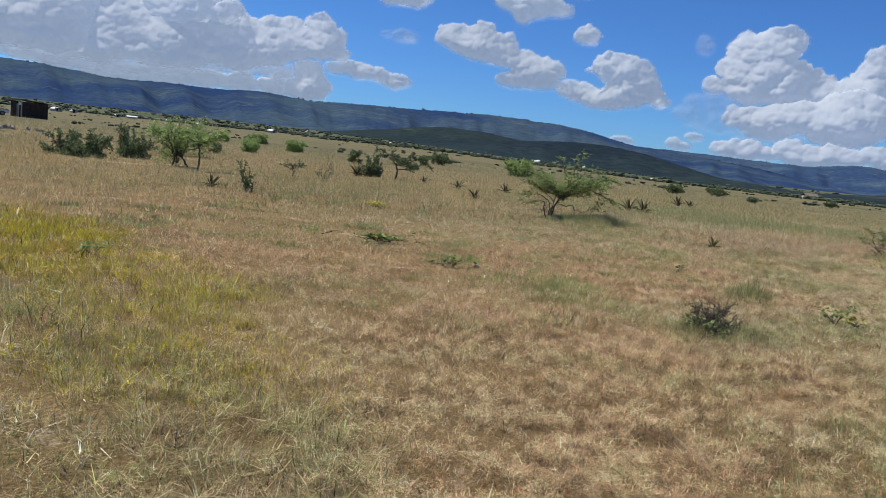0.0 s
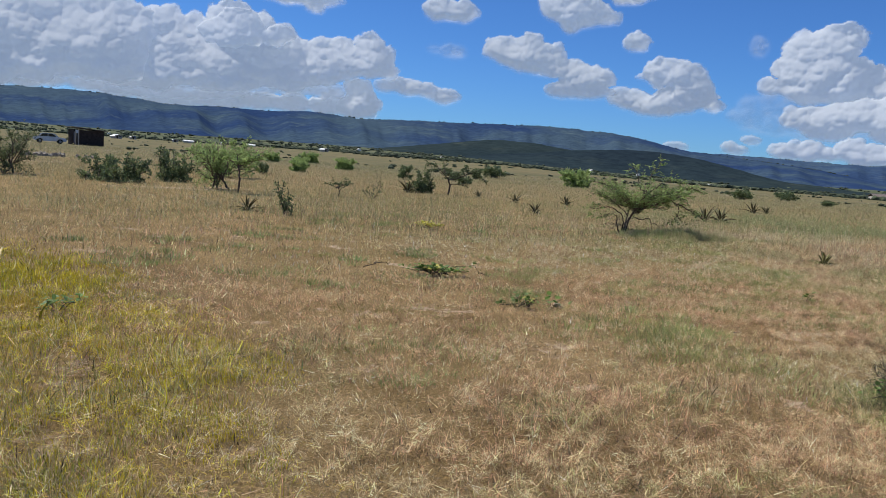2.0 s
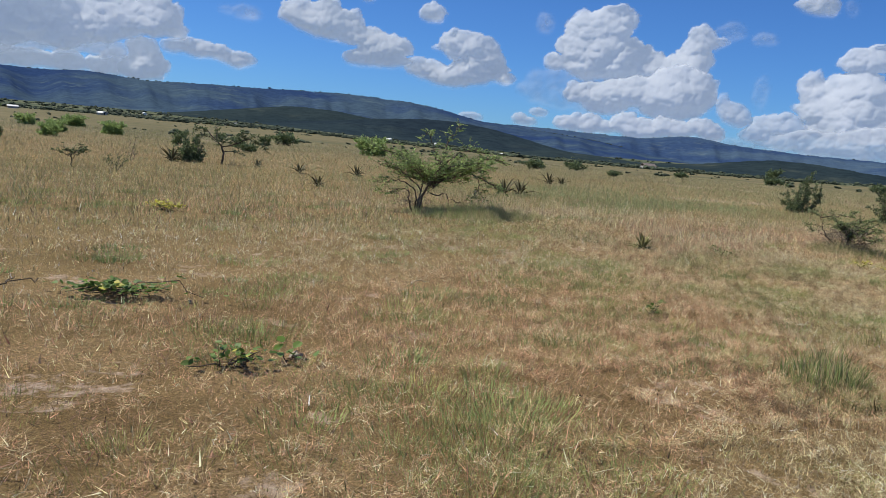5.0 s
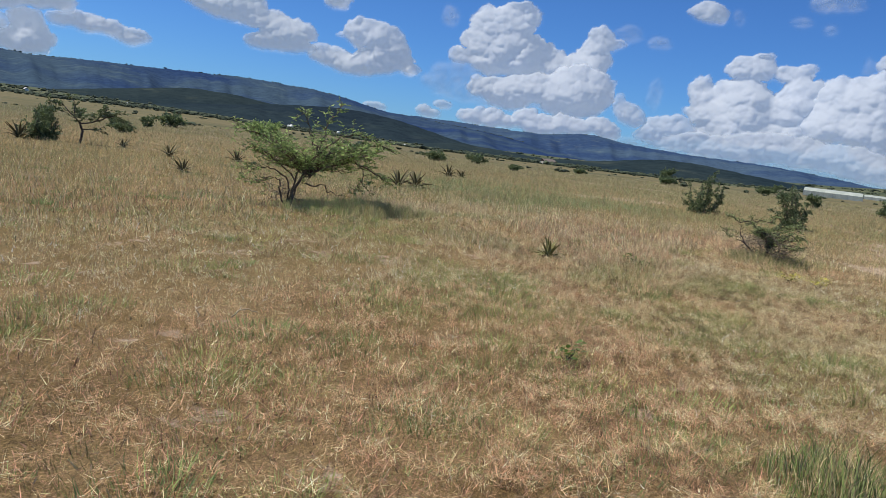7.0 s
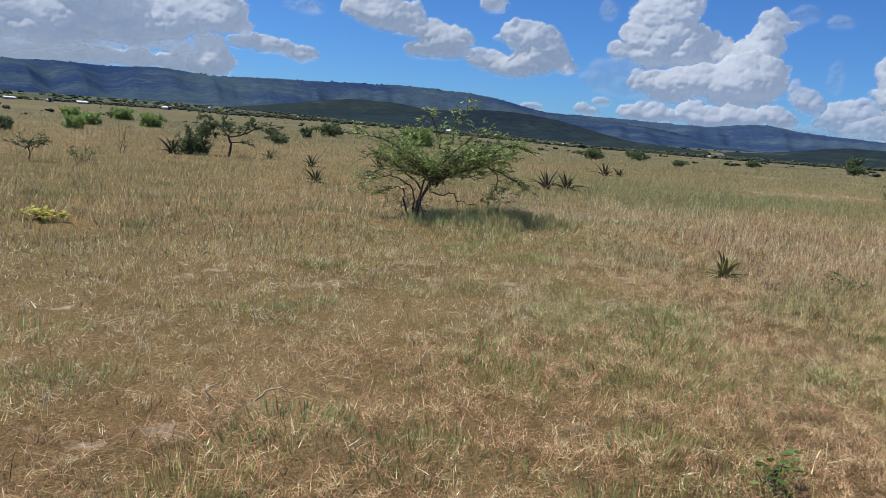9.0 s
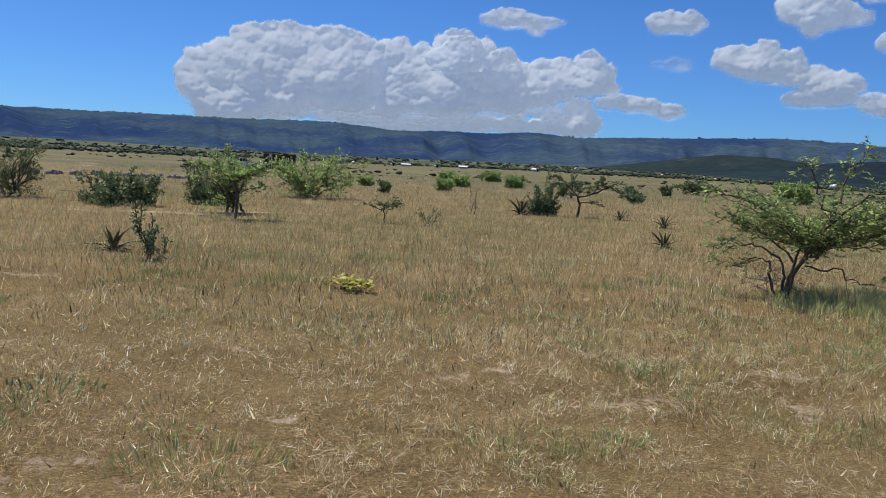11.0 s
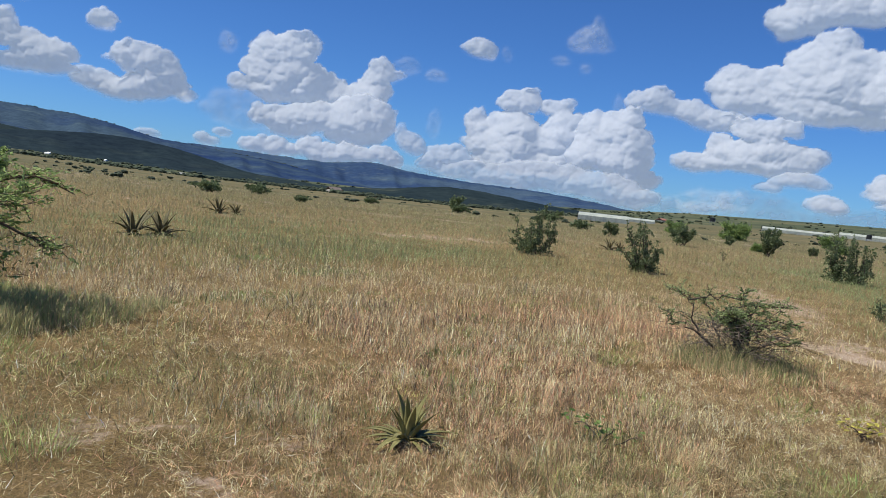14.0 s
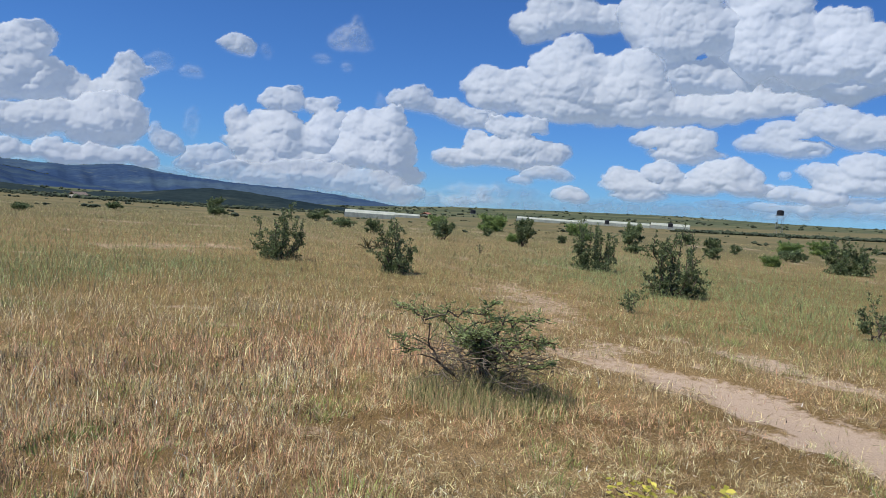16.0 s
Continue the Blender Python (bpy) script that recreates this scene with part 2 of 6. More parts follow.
def ground_material():
    """Dry litter and thin turf, pale soil where it is worn bare, woods and fields far off."""
    m, nodes, links, bsdf = material("savanna_ground", 0.95, 0.1)
    co = nodes.new("ShaderNodeNewGeometry").outputs["Position"]
    big, mid, small = noise_node(nodes, links, 0.035, 5, 0.6, co), noise_node(nodes, links, 0.6, 5, 0.65, co), noise_node(nodes, links, 60, 6, 0.85, co)
    dry = ramp(nodes, links, mid.outputs["Fac"], [(0.3, (.215, .148, .068)), (0.5, (.31, .222, .108)), (0.7, (.42, .305, .165))]).outputs["Color"]
    green = ramp(nodes, links, mid.outputs["Fac"], [(0.35, (.19, .15, .066)), (0.65, (.28, .22, .10))]).outputs["Color"]
    turf = mixed(nodes, links, ramp(nodes, links, big.outputs["Fac"], [(0.42, (0, 0, 0)), (0.6, (1, 1, 1))]).outputs["Color"], dry, green)
    soil = ramp(nodes, links, small.outputs["Fac"], [(0.36, (.38, .285, .215)), (0.6, (.57, .45, .35))]).outputs["Color"]
    at = nodes.new("ShaderNodeAttribute")
    at.attribute_name = "amount"
    crumbs, both = noise_node(nodes, links, 9, 6, 0.75, co), nodes.new("ShaderNodeMath")
    both.operation = "MULTIPLY_ADD"
    both.inputs[1].default_value = .43
    links.new(at.outputs["Fac"], both.inputs[0])
    links.new(crumbs.outputs["Fac"], both.inputs[2])
    worn = ramp(nodes, links, both.outputs["Value"], [(0.64, (0, 0, 0)), (0.84, (1, 1, 1))]).outputs["Color"]
    col = mixed(nodes, links, 0.6, turf, ramp(nodes, links, small.outputs["Fac"], [(0.36, (.25, .23, .2)), (0.5, (.8, .78, .75)), (0.62, (1.35, 1.3, 1.25))]).outputs["Color"], "MULTIPLY")
    # a mat of broken straw: fine streaks that lie three ways
    mat = None
    for turn in (15, 75, 140):
        mp = nodes.new("ShaderNodeMapping")
        mp.inputs["Rotation"].default_value, mp.inputs["Scale"].default_value = (0, 0, radians(turn)), (1, 7, 1)
        bent = mixed(nodes, links, .12, co, crumbs.outputs["Color"], "ADD")
        links.new(bent, mp.inputs["Vector"])
        n = noise_node(nodes, links, 26, 3, 0.6, mp.outputs["Vector"])
        if mat is None:
            mat = n.outputs["Fac"]
        else:
            mx = nodes.new("ShaderNodeMath")
            mx.operation = "MAXIMUM"
            links.new(mat, mx.inputs[0])
            links.new(n.outputs["Fac"], mx.inputs[1])
            mat = mx.outputs["Value"]
    straw = ramp(nodes, links, mat, [(0.52, (.45, .43, .4)), (0.6, (.95, .93, .9)), (0.7, (1.75, 1.65, 1.5))]).outputs["Color"]
    col = mixed(nodes, links, 0.85, col, straw, "MULTIPLY")
    col = mixed(nodes, links, worn, col, soil)
    # grass too far off to tell its blades
    lawn = ramp(nodes, links, big.outputs["Fac"], [(0.38, (.168, .142, .076)), (0.5, (.138, .122, .064)), (0.62, (.105, .102, .052))]).outputs["Color"]
    lawn = mixed(nodes, links, 0.35, lawn, ramp(nodes, links, mid.outputs["Fac"], [(0.3, (.5, .5, .45)), (0.7, (1.1, 1.1, 1.1))]).outputs["Color"], "MULTIPLY")
    lawn = mixed(nodes, links, at.outputs["Fac"], lawn, soil)
    # farther out: scrub-green country
    sep = nodes.new("ShaderNodeVectorMath")
    sep.operation = "LENGTH"
    links.new(co, sep.inputs[0])
    mr = nodes.new("ShaderNodeMapRange")
    mr.inputs["From Min"].default_value, mr.inputs["From Max"].default_value = 420, 800
    links.new(sep.outputs["Value"], mr.inputs["Value"])
    mr2 = nodes.new("ShaderNodeMapRange")
    mr2.inputs["From Min"].default_value, mr2.inputs["From Max"].default_value = 35, 110
    links.new(sep.outputs["Value"], mr2.inputs["Value"])
    col = mixed(nodes, links, mr2.outputs["Result"], col, lawn)
    field = noise_node(nodes, links, 0.006, 4, 0.7, co)
    country = ramp(nodes, links, field.outputs["Fac"], [(0.38, (.045, .06, .035)), (0.5, (.07, .085, .045)), (0.62, (.12, .118, .065))]).outputs["Color"]
    col = mixed(nodes, links, mr.outputs["Result"], col, country)
    links.new(col, bsdf.inputs["Base Color"])
    bumped(nodes, links, bsdf, small.outputs["Fac"], 0.8, 0.03)
    return m


def mountain_material(name, a, b, c, clear=.5):
    """Wooded slopes with fields and clearings between; haze and broad tracts of cloud shadow are painted into the
    colours.
    """
    m, nodes, links, bsdf = material(name, 1.0, 0.0)
    co = nodes.new("ShaderNodeNewGeometry").outputs["Position"]
    n1, n2, n3 = noise_node(nodes, links, 0.0022, 4, 0.55, co), noise_node(nodes, links, 0.05, 5, 0.75, co), noise_node(nodes, links, 0.012, 5, 0.7, co)
    # broad dark and light tracts imitate cloud shadow lying on the slopes
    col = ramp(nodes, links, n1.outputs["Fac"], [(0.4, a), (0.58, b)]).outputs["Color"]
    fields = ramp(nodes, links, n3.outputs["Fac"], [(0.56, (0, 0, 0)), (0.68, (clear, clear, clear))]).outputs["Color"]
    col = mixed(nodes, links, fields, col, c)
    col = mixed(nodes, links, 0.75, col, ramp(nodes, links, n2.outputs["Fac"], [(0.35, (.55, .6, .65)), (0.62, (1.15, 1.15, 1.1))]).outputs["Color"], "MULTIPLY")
    links.new(col, bsdf.inputs["Base Color"])
    bumped(nodes, links, bsdf, n2.outputs["Fac"], 0.6, 5)
    return m


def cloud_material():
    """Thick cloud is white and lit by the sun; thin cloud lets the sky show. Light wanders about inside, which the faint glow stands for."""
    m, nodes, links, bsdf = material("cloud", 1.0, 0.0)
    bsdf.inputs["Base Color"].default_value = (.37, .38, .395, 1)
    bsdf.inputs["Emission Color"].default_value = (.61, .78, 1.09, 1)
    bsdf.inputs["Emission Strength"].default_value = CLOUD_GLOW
    tl = nodes.new("ShaderNodeBsdfTranslucent")
    tl.inputs["Color"].default_value = (.9, .9, .9, 1)
    body = nodes.new("ShaderNodeMixShader")
    body.inputs["Fac"].default_value = 0.3
    links.new(bsdf.outputs["BSDF"], body.inputs[1])
    links.new(tl.outputs["BSDF"], body.inputs[2])
    at = nodes.new("ShaderNodeAttribute")
    at.attribute_name = "amount"
    clear = nodes.new("ShaderNodeBsdfTransparent")
    mix = nodes.new("ShaderNodeMixShader")
    links.new(at.outputs["Fac"], mix.inputs["Fac"])
    links.new(clear.outputs["BSDF"], mix.inputs[1])
    links.new(body.outputs["Shader"], mix.inputs[2])
    links.new(mix.outputs["Shader"], nodes["Material Output"].inputs["Surface"])
    return m


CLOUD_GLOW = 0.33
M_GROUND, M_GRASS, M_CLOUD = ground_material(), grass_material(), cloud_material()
# haze of distance is painted in: these woods are bluer than near ones
M_MOUNT = mountain_material("hazy_wooded_mountain", (.022, .044, .108), (.046, .075, .112), (.10, .138, .145))
# the far ridge takes a paler, bluer painted haze than the near one
M_FARMT = mountain_material("hazy_distant_mountain", (.030, .056, .12), (.054, .088, .138), (.11, .14, .15))
# hill woods carry some painted blue haze; the spur is darkened like cloud shadow
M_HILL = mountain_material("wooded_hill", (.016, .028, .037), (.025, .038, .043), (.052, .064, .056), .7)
M_SPUR = mountain_material("shaded_wooded_spur", (.016, .026, .038), (.024, .038, .046), (.04, .055, .055), .4)
M_WOODS = leafy("far_foliage", (.036, .052, .036), (.058, .075, .046), 0.1, 0.95)
M_BARK = mottled("grey_brown_bark", (.10, .075, .055), (.20, .16, .125), 9, 0.9, 0.1, 0.6, 0.01)
M_TWIG = mottled("dark_twigs", (.075, .06, .048), (.16, .135, .11), 9, 0.9, 0.1)
M_GREYTWIG = mottled("weathered_twigs", (.12, .10, .08), (.32, .27, .21), 14, 0.9, 0.1)
M_FERN = leafy("feathery_leaves", (.15, .235, .085), (.34, .44, .18), 0.75)
M_DARKLEAF = leafy("dark_leaves", (.07, .11, .055), (.175, .225, .11), 0.4)
M_SAGE = leafy("grey_green_leaves", (.06, .09, .04), (.15, .19, .09), 0.4)
M_OLIVE = leafy("olive_leaves", (.15, .205, .09), (.33, .41, .19), 0.5)
M_HERB = leafy("broad_green_leaves", (.08, .145, .03), (.18, .28, .075), 0.4, 0.5)
M_YELLOWLEAF = leafy("yellowed_leaves", (.32, .33, .05), (.55, .50, .10), 0.35)
M_ALOE = mottled("aloe_skin", (.15, .15, .05), (.26, .24, .10), 5, 0.65, 0.2, 0.2, 0.004)
M_ALOEDARK = mottled("dark_aloe_skin", (.085, .085, .04), (.19, .16, .08), 5, 0.65, 0.2, 0.2, 0.004)


# ---- ground ----
def ground():
    rad = np.concatenate([[0.02], np.arange(0.3, 30, 0.3), np.geomspace(30, 4900, 110)])
    n = 420
    az = np.linspace(0, 2 * np.pi, n, endpoint=False)
    R, A = np.meshgrid(rad, az, indexing="ij")
    x, y = 8 + R * np.sin(A), 8 + R * np.cos(A)
    z = land(x, y) + 0.03 * (fbm(x, y, 1.5, 2, 2) - 0.5)
    b = np.where(R < 110, bare(x, y), 0)
    z = z - 0.05 * b * (R < 60) - 0.015
    i, j = np.meshgrid(np.arange(len(rad) - 1), np.arange(n), indexing="ij")
    k = (j + 1) % n
    quads = np.stack([i * n + j, (i + 1) * n + j, (i + 1) * n + k, i * n + k], -1).reshape(-1, 4)[:, ::-1]
    me = mesh_np("ground", np.stack([x, y, z], -1).reshape(-1, 3), quads, M_GROUND, True, value=b.ravel())
    tagged(new("ground", me), "dry grassy savanna plain with worn pale soil", "ground", kind="structure")


ground()


# ---- mountains ----
def upland(name, label, mat, table, r0, r1, r2, seed, spurs, jag, step=0.18):
    """A ridge whose crest stands at r1, its foot at r0; table: azimuth and height of the crest in degrees."""
    azs = np.arange(table[0][0], table[-1][0] + step, step)
    crest = np.interp(azs, [t[0] for t in table], [t[1] for t in table])
    crest = np.convolve(np.pad(crest, 4, mode="edge"), np.ones(9) / 9, "valid")
    crest = crest + jag * (fbm(azs, azs * 0, 0.5, 3, seed) - 0.5)
    rs = np.concatenate([np.linspace(r0, r1, 46), np.linspace(r1, r2, 8)[1:]])
    R, A = np.meshgrid(rs, azs, indexing="ij")
    x, y = 8 + R * np.sin(np.radians(A)), 8 + R * np.cos(np.radians(A))
    foot = land(x, y) - 4
    top = np.tan(np.radians(crest))[None] * r1 + 1.6
    s = np.clip((R - r0) / (r1 - r0), 0, 1)
    bend = fbm(A + s * .5, s * 0, 5.0, 2, seed + 4)
    prof = s ** (0.75 + 0.9 * (1 - bend))
    spur = (fbm(A + .7 * s, s * .22, 1.7, 4, seed + 9) - 0.5) * 1.2 * spurs * np.sin(np.pi * s)
    z = foot + (np.maximum(top - foot, 0.5)) * np.clip(prof + spur, 0, 1.0)
    back = smooth(r1, r2, R)
    z = z * (1 - back) + (land(x, y) - 20) * back
    m = len(azs)
    i, j = np.meshgrid(np.arange(len(rs) - 1), np.arange(m - 1), indexing="ij")
    quads = np.stack([i * m + j, i * m + j + 1, (i + 1) * m + j + 1, (i + 1) * m + j], -1).reshape(-1, 4)
    me = mesh_np(name, np.stack([x, y, z], -1).reshape(-1, 3), quads, mat, True)
    tagged(new(name, me), label, "mountain", kind="structure")
    return x, y, z


RIDGE = [(-75, 1.2), (-50, 2.0), (-25, 2.5), (-2, 2.8), (2, 2.95), (5, 2.85), (8.5, 2.53), (13.3, 2.71), (15.2, 2.63), (17.8, 2.9), (21.7, 2.6), (26, 2.8), (32, 2.95), (36, 3.02), (40.3, 2.82), (42.2, 2.55),
         (44.3, 2.1), (45.2, 1.93), (49.7, 1.55), (53.6, 1.2), (57, .6), (60, .2)]
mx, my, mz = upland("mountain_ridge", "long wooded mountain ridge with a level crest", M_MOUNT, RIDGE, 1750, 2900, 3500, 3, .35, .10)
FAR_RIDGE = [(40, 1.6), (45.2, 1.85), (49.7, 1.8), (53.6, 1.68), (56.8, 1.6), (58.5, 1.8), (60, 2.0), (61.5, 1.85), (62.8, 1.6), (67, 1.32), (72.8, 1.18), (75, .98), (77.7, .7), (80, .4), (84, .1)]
fx, fy, fz = upland("mountain_far_ridge", "distant mountain ridge painted in blue haze, falling to the plain", M_FARMT, FAR_RIDGE, 2500, 3700, 4100, 8, .35, .08)
LOW = [(19, .05), (22.4, .5), (25.2, .92), (28.5, 1.41), (31.4, 1.84), (34.3, 1.8), (37.2, 1.45), (40, 1.1), (43, .7), (46, .3), (50, 0)]
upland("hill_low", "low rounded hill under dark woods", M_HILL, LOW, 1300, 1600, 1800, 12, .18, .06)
SPUR = [(26, .2), (30, .6), (34, 1.0), (37.2, 1.45), (39.2, 1.6), (41.6, 1.76), (43.9, 1.68), (46.2, 1.41), (48.5, .91), (51.1, .33), (53.6, .03), (57, -.1)]
upland("hill_spur", "long wooded spur painted dark as in cloud shadow, falling to the plain", M_SPUR, SPUR, 1120, 1420, 1600, 22, .12, .05)
FOOT = [(48, -.1), (50.2, .26), (53.4, .14), (56.9, -.1), (60.5, .1), (64.2, .63), (65.8, .84), (68.2, .74), (70.6, .5), (73.9, .19), (76.4, .05), (80, -.2)]
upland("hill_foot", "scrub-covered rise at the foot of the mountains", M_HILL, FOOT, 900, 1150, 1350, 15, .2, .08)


# ---- clouds ----
def knolls(x, y, cell, seed):
    """Round bumps side by side, 0 to 1, with sharp creases between them."""
    gx, gy = np.floor(x / cell), np.floor(y / cell)
    best = np.full(x.shape, 9.0)
    for i in (-1, 0, 1):
        for j in (-1, 0, 1):
            cx, cy = gx + i, gy + j
            px, py = (cx + .1 + .8 * lattice(cx, cy, seed)) * cell, (cy + .1 + .8 * lattice(cx, cy, seed + 7)) * cell
            best = np.minimum(best, ((x - px) ** 2 + (y - py) ** 2) / cell ** 2)
    return np.sqrt(np.clip(1 - .95 * best, 0, 1))


def blur(f, times):
    for _ in range(times):
        for ax in (0, 1):
            f = (np.roll(f, 1, ax) + f + np.roll(f, -1, ax)) / 3
    return f


def cloud(seed, *puffs, step=0.08, ahead=0.0, solid=1.0):
    """A heap of billows; each puff is azimuth, height, half width and half height in degrees, as seen from the plain."""
    rng = np.random.default_rng(seed)
    balls = []
    for a, e, w, h in puffs:
        w, h = w * 1.12 + .06, h * 1.1 + .05
        balls.append((a, e, w, h, 1.0))
        for _ in range(int(5 + 3 * w)):
            th, q = rng.uniform(0, 2 * np.pi), rng.uniform(0.3, 1.0) ** 0.6
            s = rng.uniform(0.22, 0.45)
            ch = h * s * rng.uniform(0.9, 1.3)
            balls.append((a + w * q * 0.85 * math.cos(th), e + h * q * 0.8 * math.sin(th), min(w * s * 0.8, ch * 1.5), ch, rng.uniform(0.7, 1.15)))
    lo_a, hi_a = min(b[0] - b[2] for b in balls) - 0.6, max(b[0] + b[2] for b in balls) + 0.6
    lo_e, hi_e = min(b[1] - b[3] for b in balls) - 0.5, max(b[1] + b[3] for b in balls) + 0.5
    A, E = np.meshgrid(np.arange(lo_a, hi_a, step), np.arange(max(lo_e, 0.0), hi_e, step), indexing="ij")
    k = seed * 31.7
    size = float(np.mean([p[3] for p in puffs]))
    wob = min(1.0, size / 0.7)
    A2 = A + wob * ((fbm(A + k, E, .9, 2, 41) - 0.5) * 0.5 + (fbm(A + k, E, .3, 3, 43) - 0.5) * 0.2)
    E2 = E + wob * ((fbm(A + k, E, .9, 2, 57) - 0.5) * 0.4 + (fbm(A + k, E, .3, 3, 59) - 0.5) * 0.16)
    thick, cover = np.zeros_like(A), np.full_like(A, -9.0)
    for a, e, w, h, g in balls:
        q = ((A2 - a) / w) ** 2 + ((E2 - e) / np.where(E2 < e, h * 0.8, h)) ** 2
        # a billow bulges most below its middle: a long bright brow over a short dark foot
        low = e - .3 * h
        q2 = ((A2 - a) / w) ** 2 + ((E2 - low) / np.where(E2 < low, h * 0.6, h * 1.3)) ** 2
        d = np.sqrt(np.clip(1 - q2, 0, None)) * min(w, h * 1.3) * g
        thick = np.maximum(thick, d + 0.3 * np.minimum(thick, d))
        cover = np.maximum(cover, 1 - q)
    lumps = [knolls(A2 + k, E2 * 1.15, c, seed) for c in (.95, .5, .27)]
    ragged = fbm(A + k, E, 0.4, 5, 71)
    alpha = smooth(0.0, 0.3, cover + 0.5 * (ragged - 0.5) + wob * (.3 * (lumps[1] - .7) + .22 * (lumps[2] - .7)))
    crisp, soft, k2 = blur(alpha, int(.006 / step ** 2)), blur(alpha, int(0.08 / step ** 2)), int(0.35 / step)
    under = np.clip(np.roll(soft, -k2, 1) - np.roll(soft, k2, 1) + .1, 0, 1)
    fray = 1.3 * (fbm(A + k, E, 0.5, 6, 73) - 0.5)
    alpha = smooth(0.06, 0.9, crisp + fray * (1 - crisp) * np.minimum(1, crisp * 4)) * (1 - under) + under * smooth(0.05, 1.0, soft + fray * (1 - soft) * soft)
    hull = blur(np.minimum(thick, 1.2), int(0.12 / step ** 2))
    alpha = alpha * np.maximum(.35, 1 - np.exp(-4.2 * hull)) * solid
    if solid < .7:
        alpha = blur(alpha, int(.03 / step ** 2)) * (.55 + .9 * np.clip(ragged - .2, 0, .6))
    # the whole heap leans back towards its top and rolls under at its foot
    above, below = np.cumsum(alpha[:, ::-1], 1)[:, ::-1] * step, np.cumsum(alpha, 1) * step
    lean = blur(np.minimum(above, 6), int(.3 / step ** 2)) - .5 * size * blur(1 - smooth(0, min(1.0, size), below + .5 * (ragged - .5)), int(.03 / step ** 2))
    body = smooth(0, .35, thick)
    thick = 0.42 * blur(thick, int(.012 / step ** 2)) + (.8 if puffs[0][0] < 40 else .5) * lean
    thick = thick + (1.7 if puffs[0][0] < 25 else 1.15) * wob * body * blur(.34 * lumps[0] + .17 * lumps[1] + .06 * lumps[2] + .5 * fbm(A + k, E, 2.0, 4, 77), int(.006 / step ** 2))
    rise, where_az = float(np.mean([p[1] for p in puffs])), float(np.mean([p[0] for p in puffs]))
    far_off = (4150 + 45 * rise if where_az > 56 else 4720 - 40 * rise) - ahead
    R = far_off - np.radians(1) * far_off * thick * 1.0
    B = far_off + 15 + np.radians(1) * far_off * thick * 0.1
    ca, sa_, ce, se_ = np.cos(np.radians(A)), np.sin(np.radians(A)), np.cos(np.radians(E)), np.sin(np.radians(E))
    n, m = A.shape
    i, j = np.meshgrid(np.arange(n - 1), np.arange(m - 1), indexing="ij")
    quads = np.stack([i * m + j, i * m + j + 1, (i + 1) * m + j + 1, (i + 1) * m + j], -1).reshape(-1, 4)
    quads = quads[alpha.ravel()[quads].max(1) > 0.01]
    front = np.stack([8 + R * ce * sa_, 8 + R * ce * ca, R * se_], -1).reshape(-1, 3)
    rear = np.stack([8 + B * ce * sa_, 8 + B * ce * ca, B * se_], -1).reshape(-1, 3)
    verts = np.concatenate([front, rear])
    ends = np.stack([quads, np.roll(quads, -1, 1)], -1).reshape(-1, 2)
    key = np.sort(ends, 1) @ np.array([n * m, 1])
    _, where, times = np.unique(key, return_index=True, return_counts=True)
    rim = ends[where[times == 1]]
    sew = np.stack([rim[:, 1], rim[:, 0], rim[:, 0] + n * m, rim[:, 1] + n * m], -1)
    faces = np.concatenate([quads, quads[:, ::-1] + n * m, sew])
    used = np.unique(faces)
    remap = np.zeros(len(verts), np.int64)
    remap[used] = np.arange(len(used))
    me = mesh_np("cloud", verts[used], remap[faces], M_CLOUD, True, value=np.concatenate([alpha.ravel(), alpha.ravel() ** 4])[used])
    label = "thin ragged veil of cloud and haze in a blue sky" if solid < .7 else "broad white cumulus bank with a grey base" if hi_a - lo_a > 9 else "white puffy cumulus cloud in a blue sky"
    tagged(new("cloud", me), label, "cloud", "cumulus clouds")


cloud(1, (0.2, 6.88, 5.02, 1.88), (3.2, 6.40, 3.77, 1.88), (-2.9, 6.76, 2.51, 1.67), (-4.4, 5.53, 2.51, 2.09), (5.9, 7.48, 2.51, 1.26), (0.9, 5.04, 3.35, 1.46), (4.2, 4.91, 2.93, 1.26), (0.2, 8.25, 3.77, 1.26), (3.5, 8.57, 2.93, 0.92), (-3.5, 3.96, 2.51, 1.67), step=.09, ahead=60)
cloud(2, (8.0, 7.57, 1.88, 1.26), (10.0, 7.63, 1.05, 1.17), (11.5, 8.17, 0.84, 0.50), (12.4, 8.65, 1.46, 1.26), (13.6, 7.84, 2.09, 1.46), (16.1, 8.30, 0.63, 0.50), (15.2, 7.06, 1.67, 1.26), (9.5, 6.26, 2.93, 1.67), (12.5, 6.21, 2.93, 1.67), (17.1, 6.87, 1.67, 0.92), (19.1, 7.25, 1.67, 0.75), (19.9, 7.52, 1.05, 0.63), (22.1, 7.83, 0.92, 0.75), (23.0, 7.00, 0.92, 0.92), (21.6, 6.49, 2.09, 1.05), (18.4, 5.81, 2.51, 1.05), (23.6, 6.06, 0.63, 0.50), (15.3, 5.13, 2.93, 0.92), (11.4, 4.75, 3.35, 1.05), (7.4, 4.90, 3.35, 1.26), step=.09)
cloud(3, (6.7, 3.51, 4.18, 0.59), (10.3, 3.68, 3.35, 0.50), (3.2, 3.70, 2.51, 0.67), (18.5, 4.51, 2.09, 0.59), (14.1, 4.24, 3.35, 0.50), step=.09, ahead=40, solid=.8)
cloud(4, (0.1, 3.77, 1.88, 0.92), (1.0, 4.10, 0.75, 0.67), (-1.0, 3.40, 1.26, 0.63), (-2.3, 3.42, 1.67, 0.84))
